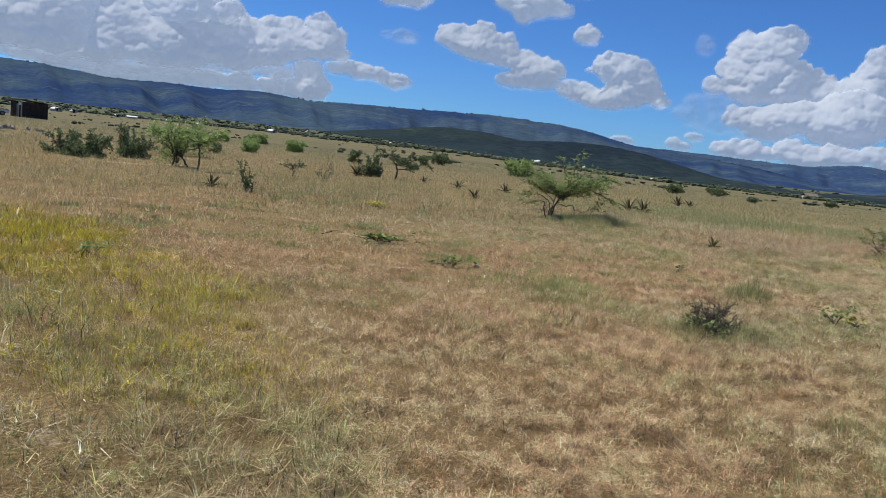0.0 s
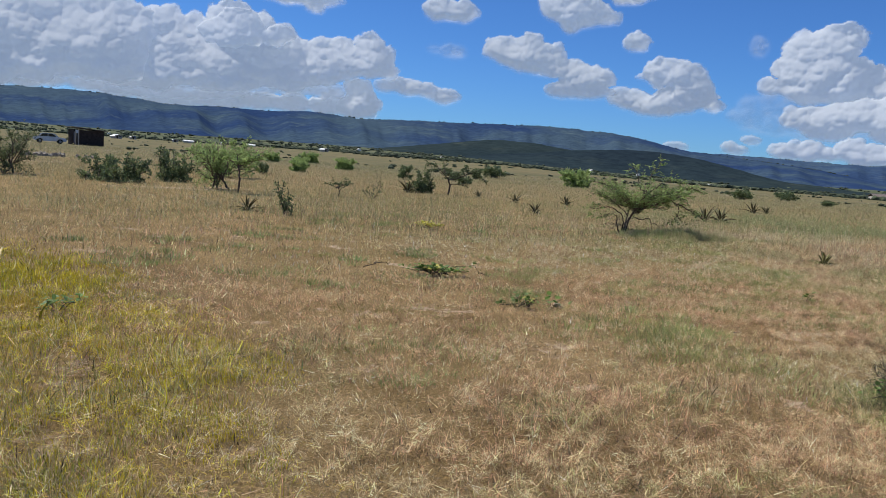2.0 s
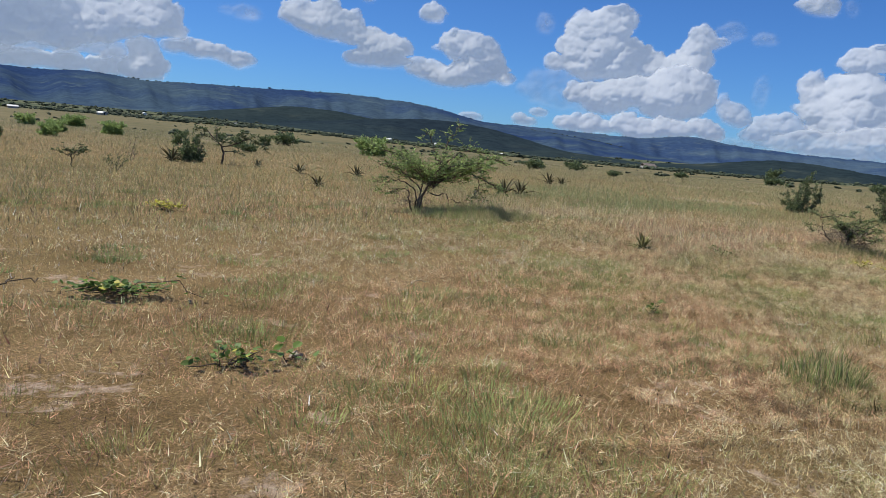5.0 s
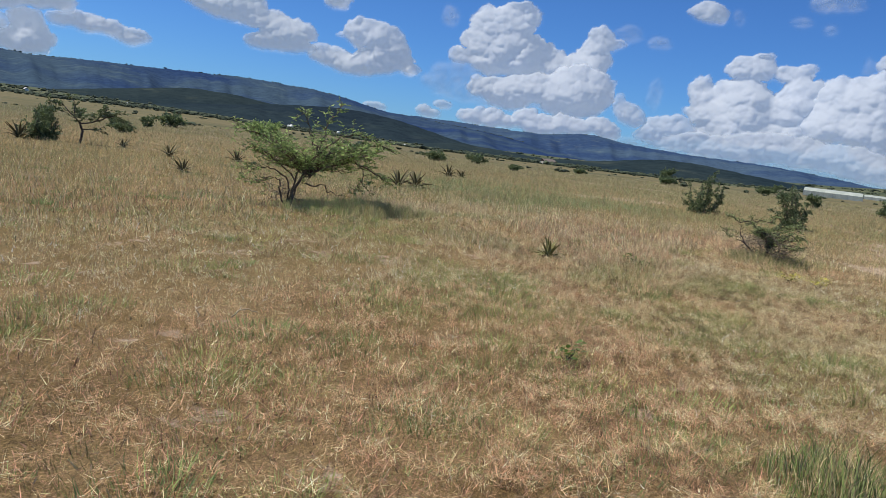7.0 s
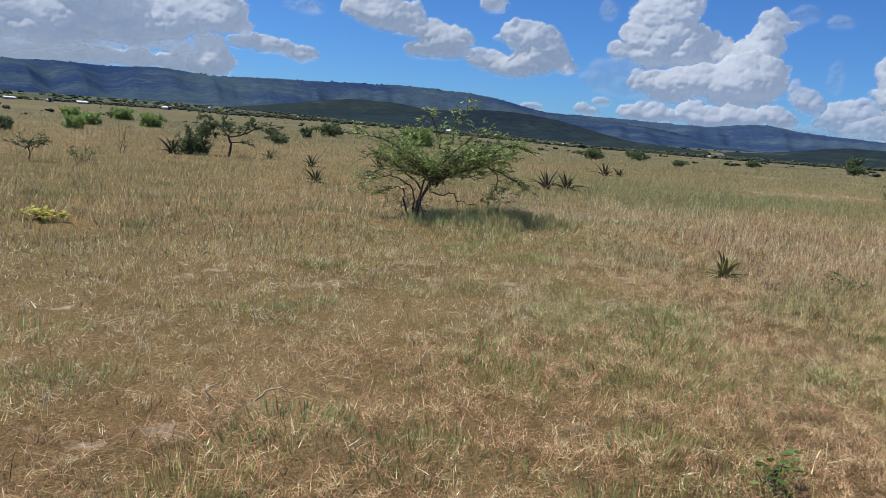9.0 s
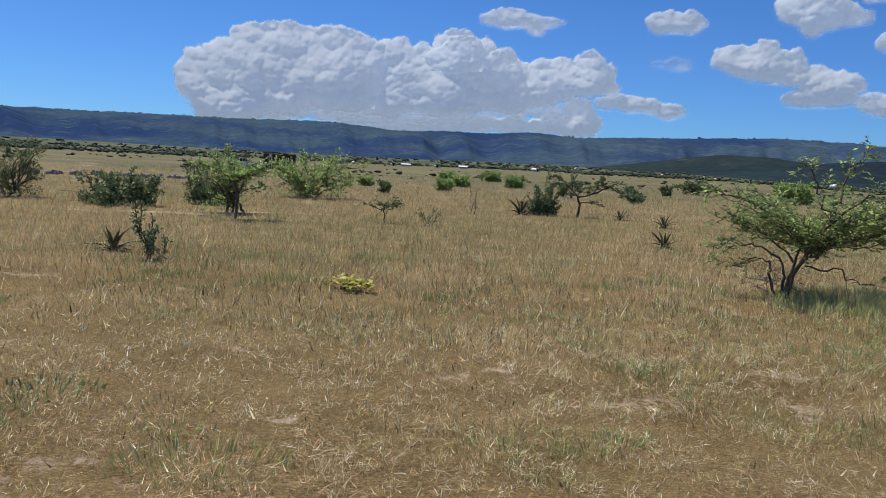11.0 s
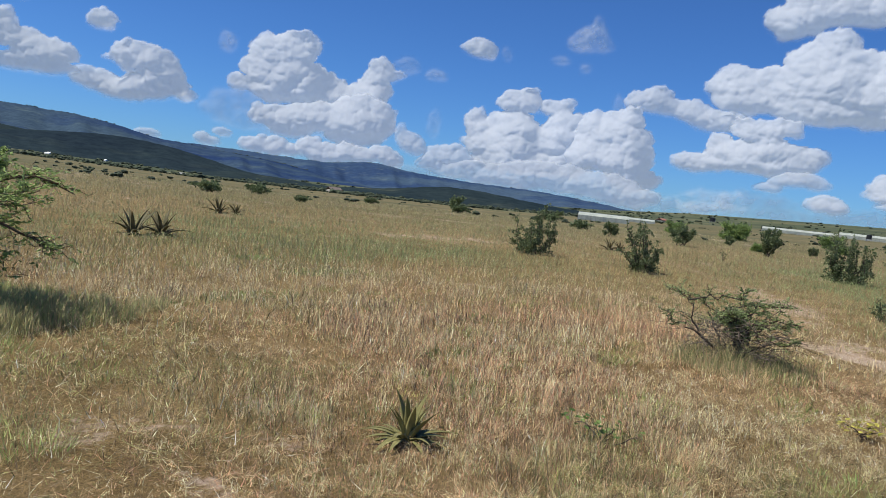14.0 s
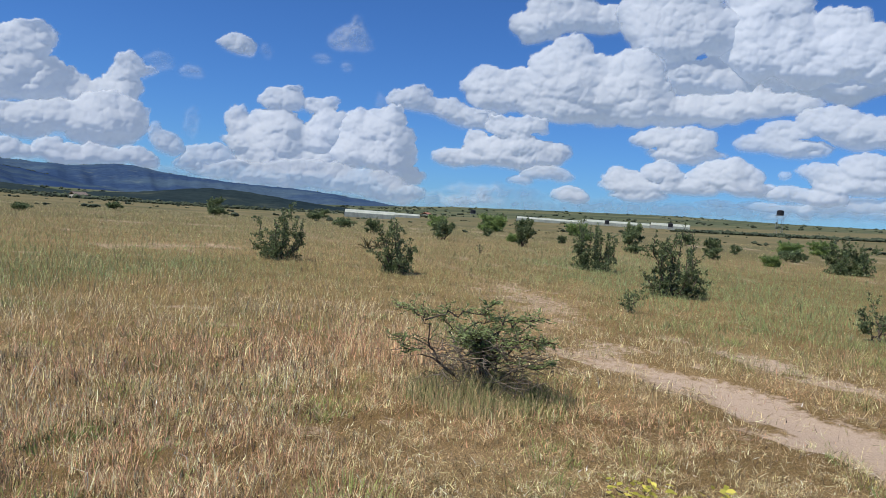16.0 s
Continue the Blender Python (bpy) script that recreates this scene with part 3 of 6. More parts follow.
cloud(5, (3.9, 3.40, 1.26, 0.42), (5.6, 3.22, 1.67, 0.63), (8.5, 2.93, 2.09, 0.63), (7.9, 3.83, 1.26, 0.59), (11.9, 3.25, 2.09, 0.75), (14.6, 3.30, 1.88, 0.63), (16.9, 3.31, 1.46, 0.63), (19.3, 3.31, 1.26, 0.63), (19.7, 3.94, 0.75, 0.50))
cloud(6, (21.4, 4.68, 0.92, 0.75), (21.8, 3.71, 1.34, 0.92), (20.6, 3.21, 1.05, 0.63))
cloud(7, (24.7, 5.15, 1.88, 0.50), (25.8, 5.03, 1.46, 0.50), (27.7, 4.69, 1.17, 0.46), (23.7, 5.15, 1.05, 0.33))
cloud(8, (12.9, 8.44, 1.59, 0.92), (15.8, 8.01, 0.92, 0.59), (12.0, 7.59, 1.67, 1.05), (14.2, 7.50, 1.67, 0.67), ahead=60)
cloud(9, (17.4, 10.63, 2.51, 0.42), (18.1, 10.10, 0.63, 0.38), (16.1, 10.81, 2.09, 0.59))
cloud(10, (27.1, 10.68, 1.17, 0.75), (28.5, 10.66, 1.05, 0.67), (29.4, 10.66, 0.50, 0.25))
cloud(11, (35.7, 11.66, 1.46, 1.17), (36.9, 11.01, 1.67, 1.17), (38.6, 10.97, 0.75, 0.75), (39.6, 10.68, 0.42, 0.42))
cloud(12, (40.5, 12.88, 1.88, 1.05), (39.2, 13.34, 1.67, 0.84), (42.1, 13.20, 0.63, 0.50), ahead=-60)
cloud(13, (41.1, 9.22, 0.84, 0.67))
cloud(14, (26.7, 7.95, 0.42, 0.21), (28.1, 7.92, 0.84, 0.42), solid=.6)
cloud(15, (49.2, 9.09, 0.59, 0.59), solid=.5)
cloud(16, (56.4, 14.08, 2.51, 0.67), (58.7, 14.18, 2.09, 0.59), (60.5, 14.40, 1.67, 0.42), (54.8, 14.41, 1.67, 0.50))
cloud(17, (31.3, 8.21, 0.92, 0.84), (32.3, 7.88, 1.46, 0.67), (33.5, 8.34, 1.26, 1.00), (34.8, 8.02, 1.17, 0.84), (33.8, 7.38, 1.88, 0.63), (36.3, 7.13, 1.67, 0.67), (37.5, 6.61, 1.46, 0.84), (38.7, 6.67, 1.05, 0.67), (36.4, 5.75, 1.46, 0.50), (38.0, 5.65, 1.88, 0.50), (31.8, 8.83, 1.26, 0.33))
cloud(18, (43.3, 7.46, 1.46, 0.67), (42.8, 7.06, 0.84, 0.84), (44.5, 6.94, 1.46, 0.92), (45.3, 6.21, 1.26, 0.84), (41.8, 6.94, 0.50, 0.21), (41.2, 5.23, 1.67, 0.59), (42.8, 4.93, 1.88, 0.67), (44.3, 5.39, 1.67, 0.92), (45.8, 5.65, 1.05, 0.67), (46.8, 5.05, 0.63, 0.33), (40.4, 5.78, 0.84, 0.25))
cloud(19, (44.4, 2.19, 0.84, 0.33))
cloud(20, (48.0, 2.31, 0.50, 0.42), (48.6, 2.15, 0.67, 0.29), (49.4, 2.85, 0.67, 0.29))
cloud(21, (54.0, 9.57, 1.59, 0.92), (52.9, 8.69, 2.09, 1.38), (52.1, 7.68, 1.76, 1.05), (50.7, 6.42, 1.17, 0.50), (50.0, 6.59, 0.67, 0.42), (53.8, 7.19, 1.88, 1.46), (55.3, 6.84, 2.30, 1.34), (56.9, 6.29, 1.51, 1.00), (53.5, 6.24, 2.30, 0.92), (60.1, 8.55, 0.92, 0.92), (61.0, 8.47, 0.75, 0.33), (59.6, 7.16, 1.17, 1.46), (58.9, 6.14, 1.67, 1.46))
cloud(22, (54.3, 4.49, 3.35, 0.84), (56.7, 4.75, 3.35, 1.05), (58.8, 5.17, 2.09, 1.46), (60.3, 4.74, 1.17, 1.05), (58.5, 3.61, 1.88, 0.67), (54.0, 3.54, 1.26, 0.50), (60.6, 5.55, 0.75, 0.59), ahead=180)
cloud(23, (51.4, 2.25, 0.92, 0.59), (52.0, 2.68, 0.42, 0.50), (53.2, 2.35, 1.05, 0.67), (54.0, 2.17, 0.84, 0.50), (55.5, 2.64, 0.84, 0.67), (56.8, 2.30, 1.67, 0.75), (58.0, 2.60, 0.84, 0.63), (59.1, 2.43, 1.05, 0.63), (60.7, 2.65, 1.05, 0.63), (61.5, 2.32, 0.84, 0.50), ahead=330)
cloud(24, (62.5, 3.79, 0.84, 0.75), (62.0, 4.32, 0.42, 0.59), (63.1, 3.45, 0.59, 0.59), (64.9, 3.00, 1.05, 0.63), (66.0, 3.29, 1.05, 0.67), (64.5, 2.37, 1.26, 0.50), (66.7, 2.74, 0.84, 0.50), solid=.85, ahead=330)
cloud(25, (67.3, 5.80, 0.84, 0.84), (67.9, 5.06, 1.05, 0.84), (70.2, 7.46, 1.34, 0.75), (71.0, 7.73, 0.84, 0.75), (69.1, 5.96, 0.84, 0.63), (70.1, 5.85, 1.46, 0.84), (70.4, 4.66, 2.51, 1.46), (68.4, 4.29, 1.67, 0.92), (69.8, 3.19, 2.51, 1.05), (72.9, 7.28, 1.05, 0.59), (73.8, 7.77, 0.63, 0.33), (74.0, 5.95, 1.67, 1.05), (73.6, 4.91, 1.67, 1.26), (72.9, 3.42, 2.93, 1.05))
cloud(26, (76.0, 6.11, 1.26, 0.92), (77.6, 6.84, 1.26, 0.67), (78.3, 6.68, 1.05, 0.92), (77.5, 5.60, 1.88, 1.26), (75.3, 4.21, 2.51, 1.26), (77.8, 3.98, 2.09, 1.26), (78.8, 5.28, 1.26, 1.26), (79.1, 2.83, 1.67, 0.92), ahead=60)
cloud(27, (68.1, 2.24, 2.51, 0.59), (70.5, 1.81, 3.77, 0.63), (72.9, 2.60, 3.35, 0.75), (76.3, 2.01, 3.35, 0.84), (78.8, 1.47, 2.09, 0.75), (66.1, 2.09, 2.09, 0.42), solid=.75, ahead=300)
cloud(28, (67.2, 10.90, 1.09, 0.63), (66.4, 11.01, 0.59, 0.42))
cloud(29, (69.1, 10.71, 0.29, 0.46), solid=.5)
cloud(30, (74.8, 12.28, 1.09, 0.67), (75.2, 13.21, 0.33, 0.50), (74.0, 11.94, 0.59, 0.50), (75.8, 11.90, 0.67, 0.42), solid=.55)
cloud(31, (64.1, 8.71, 0.75, 0.38), solid=.6)
cloud(32, (72.9, 10.60, 0.59, 0.25), (74.8, 10.20, 0.38, 0.25), solid=.6)
cloud(33, (61.9, 9.15, 0.84, 0.50), solid=.35)
cloud(34, (64.2, 5.32, 0.42, 0.92), solid=.35)
cloud(35, (77.4, 7.84, 0.42, 0.59), solid=.4)
cloud(36, (79.0, 8.23, 1.05, 0.75), (80.0, 8.62, 1.05, 0.71), (81.5, 7.90, 1.67, 0.59), (82.5, 7.76, 1.46, 0.67), (84.4, 7.26, 1.88, 0.75), solid=.9)
cloud(37, (86.7, 6.78, 1.46, 0.75), (88.4, 7.06, 1.26, 0.63), (84.6, 5.64, 0.84, 0.75), (83.2, 4.41, 1.67, 0.63), (85.6, 4.89, 1.88, 1.05), (87.9, 5.62, 1.26, 0.84), (89.7, 5.11, 1.67, 0.84), (87.3, 4.37, 3.35, 0.59), ahead=280)
cloud(38, (89.8, 3.69, 1.67, 0.50), (88.0, 3.06, 0.92, 0.33), (91.0, 3.47, 0.84, 0.33), solid=.9, ahead=340)
cloud(39, (91.7, 2.25, 1.17, 0.54), (92.4, 2.00, 0.63, 0.42), ahead=400)
cloud(40, (83.8, 1.26, 0.92, 0.46), (85.3, 2.19, 0.33, 0.29), (85.3, 1.48, 0.67, 0.46), solid=.6, ahead=400)
cloud(41, (85.5, 10.12, 1.67, 0.84), (87.5, 10.22, 1.26, 0.84), (85.8, 8.94, 1.88, 1.26), (84.3, 9.67, 1.05, 0.75), (90.1, 11.09, 1.88, 1.46), (89.0, 9.88, 1.67, 1.26), (91.1, 12.66, 1.26, 0.84), (92.0, 12.11, 0.84, 0.50), (92.8, 11.17, 1.88, 1.05), (92.2, 9.99, 2.51, 1.46), (95.6, 11.21, 1.88, 1.26), (95.3, 9.68, 2.93, 1.67), (90.3, 8.54, 2.93, 0.92), (95.4, 8.52, 4.60, 0.92), (99.9, 8.61, 4.18, 0.92), (104.1, 9.09, 3.77, 0.84), (92.3, 7.91, 3.77, 0.54), (97.0, 7.86, 3.35, 0.50), step=.09, ahead=240)
cloud(42, (97.9, 14.56, 3.35, 2.09), (97.6, 13.47, 2.51, 1.67), (100.6, 13.79, 2.51, 1.46), (99.3, 10.86, 2.93, 1.26), (103.3, 10.49, 3.77, 1.34), (106.7, 10.44, 3.35, 1.17), (109.5, 10.72, 2.51, 1.42), (98.1, 16.36, 2.93, 1.26), step=.09, ahead=-90)
cloud(43, (102.4, 13.39, 2.09, 1.88), (104.4, 14.04, 2.51, 1.46), (105.8, 13.63, 1.67, 1.67), (103.8, 12.28, 2.51, 1.67), (107.7, 13.37, 2.09, 1.05), (107.6, 11.83, 2.93, 1.67), (109.7, 12.43, 2.51, 1.67), (111.0, 11.35, 1.67, 1.67), (103.9, 15.45, 2.51, 1.26), (108.6, 14.34, 1.67, 0.84), step=.09, ahead=-140)
cloud(44, (89.4, 14.90, 1.88, 1.26), (88.2, 13.93, 1.67, 1.17), (91.4, 14.56, 2.51, 1.05), (93.7, 14.58, 1.46, 0.92), (90.1, 16.03, 2.09, 0.84), step=.09, ahead=-120)
cloud(45, (97.8, 6.64, 1.46, 0.75), (100.1, 6.52, 1.46, 0.84), (99.6, 5.54, 2.30, 0.67), (96.7, 6.41, 1.05, 0.46), ahead=330)
cloud(46, (107.9, 8.11, 1.46, 0.84), (109.2, 7.76, 1.67, 1.05), (105.9, 7.38, 1.67, 0.59), (105.0, 6.45, 2.30, 0.59), (106.7, 6.11, 2.09, 0.54), (110.8, 7.23, 2.09, 1.09), solid=.9, ahead=330)
cloud(47, (95.4, 3.70, 1.46, 0.63), (95.8, 3.21, 1.88, 0.54), (98.0, 4.30, 1.26, 0.67), (98.8, 3.95, 0.84, 0.50), (101.7, 4.46, 1.26, 0.84), (102.7, 4.69, 1.17, 0.75), (101.7, 3.70, 2.09, 0.67), (99.6, 3.20, 2.51, 0.50), (96.6, 2.45, 2.09, 0.38), (103.5, 3.40, 2.09, 0.46), (104.3, 4.19, 0.63, 0.50), ahead=400)
cloud(48, (106.0, 3.13, 2.09, 0.50), (108.5, 4.70, 1.67, 0.54), (108.7, 3.08, 1.26, 0.75), (106.0, 4.33, 0.42, 0.25), (110.4, 4.05, 2.51, 0.84), (110.9, 5.13, 1.67, 0.84), solid=.9, ahead=400)
cloud(49, (101.8, 2.27, 1.26, 0.25), (105.4, 2.16, 2.51, 0.33), (107.5, 1.91, 0.50, 0.42), (108.6, 2.34, 1.26, 0.38), (111.1, 2.65, 2.51, 0.50), solid=.7, ahead=400)
# wide faint sheets added to stand for the pale haze low in the sky
cloud(50, (62.3, 1.60, 3.77, 0.42), (68.9, 1.29, 4.60, 0.67), (74.7, 0.86, 4.60, 0.75), (80.5, 1.05, 3.77, 0.59), (86.3, 2.04, 3.77, 0.50), solid=.5, ahead=-200, step=.16)
cloud(51, (88.8, 1.17, 5.02, 0.42), (96.7, 1.46, 5.86, 0.50), (104.0, 1.71, 5.86, 0.50), (110.5, 2.26, 5.02, 0.67), solid=.55, ahead=-200, step=.16)
cloud(52, (50.6, 4.55, 2.51, 1.26), (53.4, 4.12, 3.35, 1.05), (57.0, 4.46, 2.51, 1.26), solid=.35, ahead=-200, step=.16)


# ---- plants ----
class Tubes:
    """Collects tapered stems into one mesh."""

    def __init__(self):
        self.v, self.f, self.count = [], [], 0

    def add(self, pts, r0, r1, sides=5):
        pts = [Vector(p) for p in pts]
        n = len(pts)
        for k, p in enumerate(pts):
            d = (pts[min(k + 1, n - 1)] - pts[max(k - 1, 0)]).normalized()
            u = d.orthogonal().normalized()
            w = d.cross(u)
            r = r0 + (r1 - r0) * k / (n - 1)
            for s in range(sides):
                a = 2 * math.pi * s / sides
                self.v.append(p + (u * math.cos(a) + w * math.sin(a)) * r)
        for k in range(n - 1):
            for s in range(sides):
                a, b = self.count + k * sides + s, self.count + k * sides + (s + 1) % sides
                self.f.append((a, b, b + sides, a + sides))
        self.count += n * sides

    def mesh(self, name, mat):
        return mesh_np(name, [tuple(v) for v in self.v], np.array(self.f), mat, True)


def curve_to(a, b, rng, wiggle, n=6, lift=0.0):
    """A crooked line from a to b that bows up by lift."""
    out, off = [], np.zeros(3)
    a, b = np.array(a, float), np.array(b, float)
    size = np.linalg.norm(b - a)
    for k in range(n):
        s = k / (n - 1)
        if 0 < k < n - 1:
            off = off * 0.5 + rng.normal(0, wiggle * size / n, 3)
        out.append(a + (b - a) * s + off * (s < 1) + np.array([0, 0, lift * size * math.sin(math.pi * s)]))
    return out


def leaf_mesh(name, at, along, length, width, mat, rng):
    """Many small pointed leaves, a folded rhomb each."""
    n = len(at)
    d = along / np.maximum(np.linalg.norm(along, axis=1, keepdims=True), 1e-6)
    up = rng.normal(0, 1, (n, 3)) + np.array([0, 0, 1.0])
    side = np.cross(d, up)
    side /= np.maximum(np.linalg.norm(side, axis=1, keepdims=True), 1e-6)
    ln, wd = length * rng.uniform(0.6, 1.3, (n, 1)), width * rng.uniform(0.6, 1.3, (n, 1))
    mid = at + d * ln * 0.45
    nrm = np.cross(side, d)
    v = np.stack([at, mid + side * wd * 0.5 + nrm * wd * 0.15, at + d * ln, mid - side * wd * 0.5 + nrm * wd * 0.15], 1).reshape(-1, 3)
    f = np.arange(n * 4).reshape(-1, 4)
    return mesh_np(name, v, f, mat)


def shrub(name, m, label, category, seed, crown, radii, limbs=8, twigs=9, leaves=14, leaf=(.06, .018), stem=.03, wood=M_TWIG, foliage=M_DARKLEAF, spread=.15, stems=3,
          flat=0.5, upright=0.3, bare_low=0.25, group="", droop=0.0, wiggle=.35, skirt=0, reach=(.22, .5), stray=0.0, lift=.08):
    """A shrub or small tree: crooked limbs from the base into a crown, twigs on them, leaves along the twigs."""
    rng = np.random.default_rng(seed)
    ob = thing(name, m, label, category, group)
    tubes = Tubes()
    crown, radii = np.array(crown, float), np.array(radii, float)
    at, along = [], []
    bases = [np.array([rng.normal(0, spread * 0.4), rng.normal(0, spread * 0.4), -0.05]) for _ in range(stems)]
    forks = []
    for b in bases:
        f = b * 1.0 + (crown - b) * rng.uniform(0.12, 0.4) + rng.normal(0, 0.16, 3) * radii * np.array([1, 1, .4])
        tubes.add(curve_to(b, f, rng, wiggle * 0.7, 5), stem * rng.uniform(0.8, 1.1), stem * 0.65, 6)
        forks.append(f)
    for k in range(limbs):
        th = 2 * math.pi * (k + rng.uniform(0, .8)) / limbs
        q = rng.uniform(0.55 - stray * .4, 1.08 + stray * .35)
        h = rng.uniform(-0.85, 0.7) if k % 3 else rng.uniform(0.3, 1.0)
        tip = crown + radii * np.array([math.cos(th) * q * math.sqrt(max(0.05, 1 - 0.6 * h * h)), math.sin(th) * q * math.sqrt(max(0.05, 1 - 0.6 * h * h)), h])
        f = forks[rng.integers(len(forks))]
        line = curve_to(f, tip, rng, wiggle, 7, lift - droop * 0.1)
        tubes.add(line, stem * 0.6, stem * 0.16, 5)
        for _ in range(twigs):
            s = rng.uniform(bare_low, 1.0)
            i = min(int(s * 6), 5)
            p = line[i] + (line[i + 1] - line[i]) * (s * 6 - i)
            out = p - (crown - np.array([0, 0, radii[2] * 0.6]))
            d = out / (np.linalg.norm(out) + 1e-6) * 0.7 + rng.normal(0, 0.55, 3)
            d[2] = d[2] * flat + upright - droop * rng.uniform(0, 1)
            d /= np.linalg.norm(d)
            ln = radii.mean() * rng.uniform(*reach)
            tw = curve_to(p, p + d * ln, rng, 0.4, 4, 0.05)
            tubes.add(tw, stem * 0.18, stem * 0.06, 3)
            m_ = rng.integers(int(leaves * 0.6), int(leaves * 1.4) + 1)
            s2 = rng.uniform(0.1, 1.05, m_) * 2.999
            idx = np.minimum(s2.astype(int), 2)
            T = np.array(tw)
            pts = T[idx] + (T[idx + 1] - T[idx]) * (s2 - idx)[:, None]
            at.append(pts + rng.normal(0, leaf[0] * 0.25, pts.shape))
            along.append(d * 0.5 + rng.normal(0, 0.7, pts.shape) + np.array([0, 0, upright * 0.6]))
    part("trunk", tubes.mesh(name + "_wood", wood), ob)
    if skirt:
        th, q = rng.uniform(0, 2 * np.pi, skirt), np.sqrt(rng.uniform(0, 1, skirt))
        at.append(np.stack([np.cos(th) * q * radii[0] * 0.8, np.sin(th) * q * radii[1] * 0.8, rng.uniform(0.02, 0.35, skirt) * crown[2]], -1) + np.array([crown[0] * .5, crown[1] * .5, 0]))
        along.append(rng.normal(0, 0.6, (skirt, 3)) + np.array([0, 0, .6]))
    part("crown", leaf_mesh(name + "_leaves", np.concatenate(at), np.concatenate(along), leaf[0], leaf[1], foliage, rng), ob)
    return ob


def limb_line(pts, rng, wiggle=.04, cuts=4):
    """A smooth, slightly crooked line through a few points."""
    P = np.array(pts, float)
    P = np.concatenate([[2 * P[0] - P[1]], P, [2 * P[-1] - P[-2]]])
    out = []
    for i in range(1, len(P) - 2):
        for c in range(cuts):
            t = c / cuts
            out.append(.5 * (2 * P[i] + (P[i + 1] - P[i - 1]) * t + (2 * P[i - 1] - 5 * P[i] + 4 * P[i + 1] - P[i + 2]) * t * t + (3 * P[i] - P[i - 1] - 3 * P[i + 1] + P[i + 2]) * t ** 3))
    out.append(P[-2])
    out = np.array(out)
    out[1:-1] += rng.normal(0, wiggle, (len(out) - 2, 3)) * .5
    return out


def along_line(line, s):
    """Points and directions at shares s of a line."""
    n = len(line) - 1
    i = np.minimum((s * n).astype(int), n - 1)
    return line[i] + (line[i + 1] - line[i]) * (s * n - i)[:, None], line[i + 1] - line[i]


def flat_leaves(name, at, along, length, width, mat, rng, level=.7):
    """Many small leaves that lie more or less level."""
    n = len(at)
    d = along / np.maximum(np.linalg.norm(along, axis=1, keepdims=True), 1e-6)
    side = np.cross(d, rng.normal(0, 1, (n, 3)) + np.array([0, 0, level]))
    side /= np.maximum(np.linalg.norm(side, axis=1, keepdims=True), 1e-6)
    ln, wd = length * rng.uniform(.6, 1.3, (n, 1)), width * rng.uniform(.6, 1.3, (n, 1))
    mid = at + d * ln * .5
    v = np.stack([at, mid + side * wd * .5, at + d * ln, mid - side * wd * .5], 1).reshape(-1, 3)
    return mesh_np(name, v, np.arange(n * 4).reshape(-1, 4), mat)


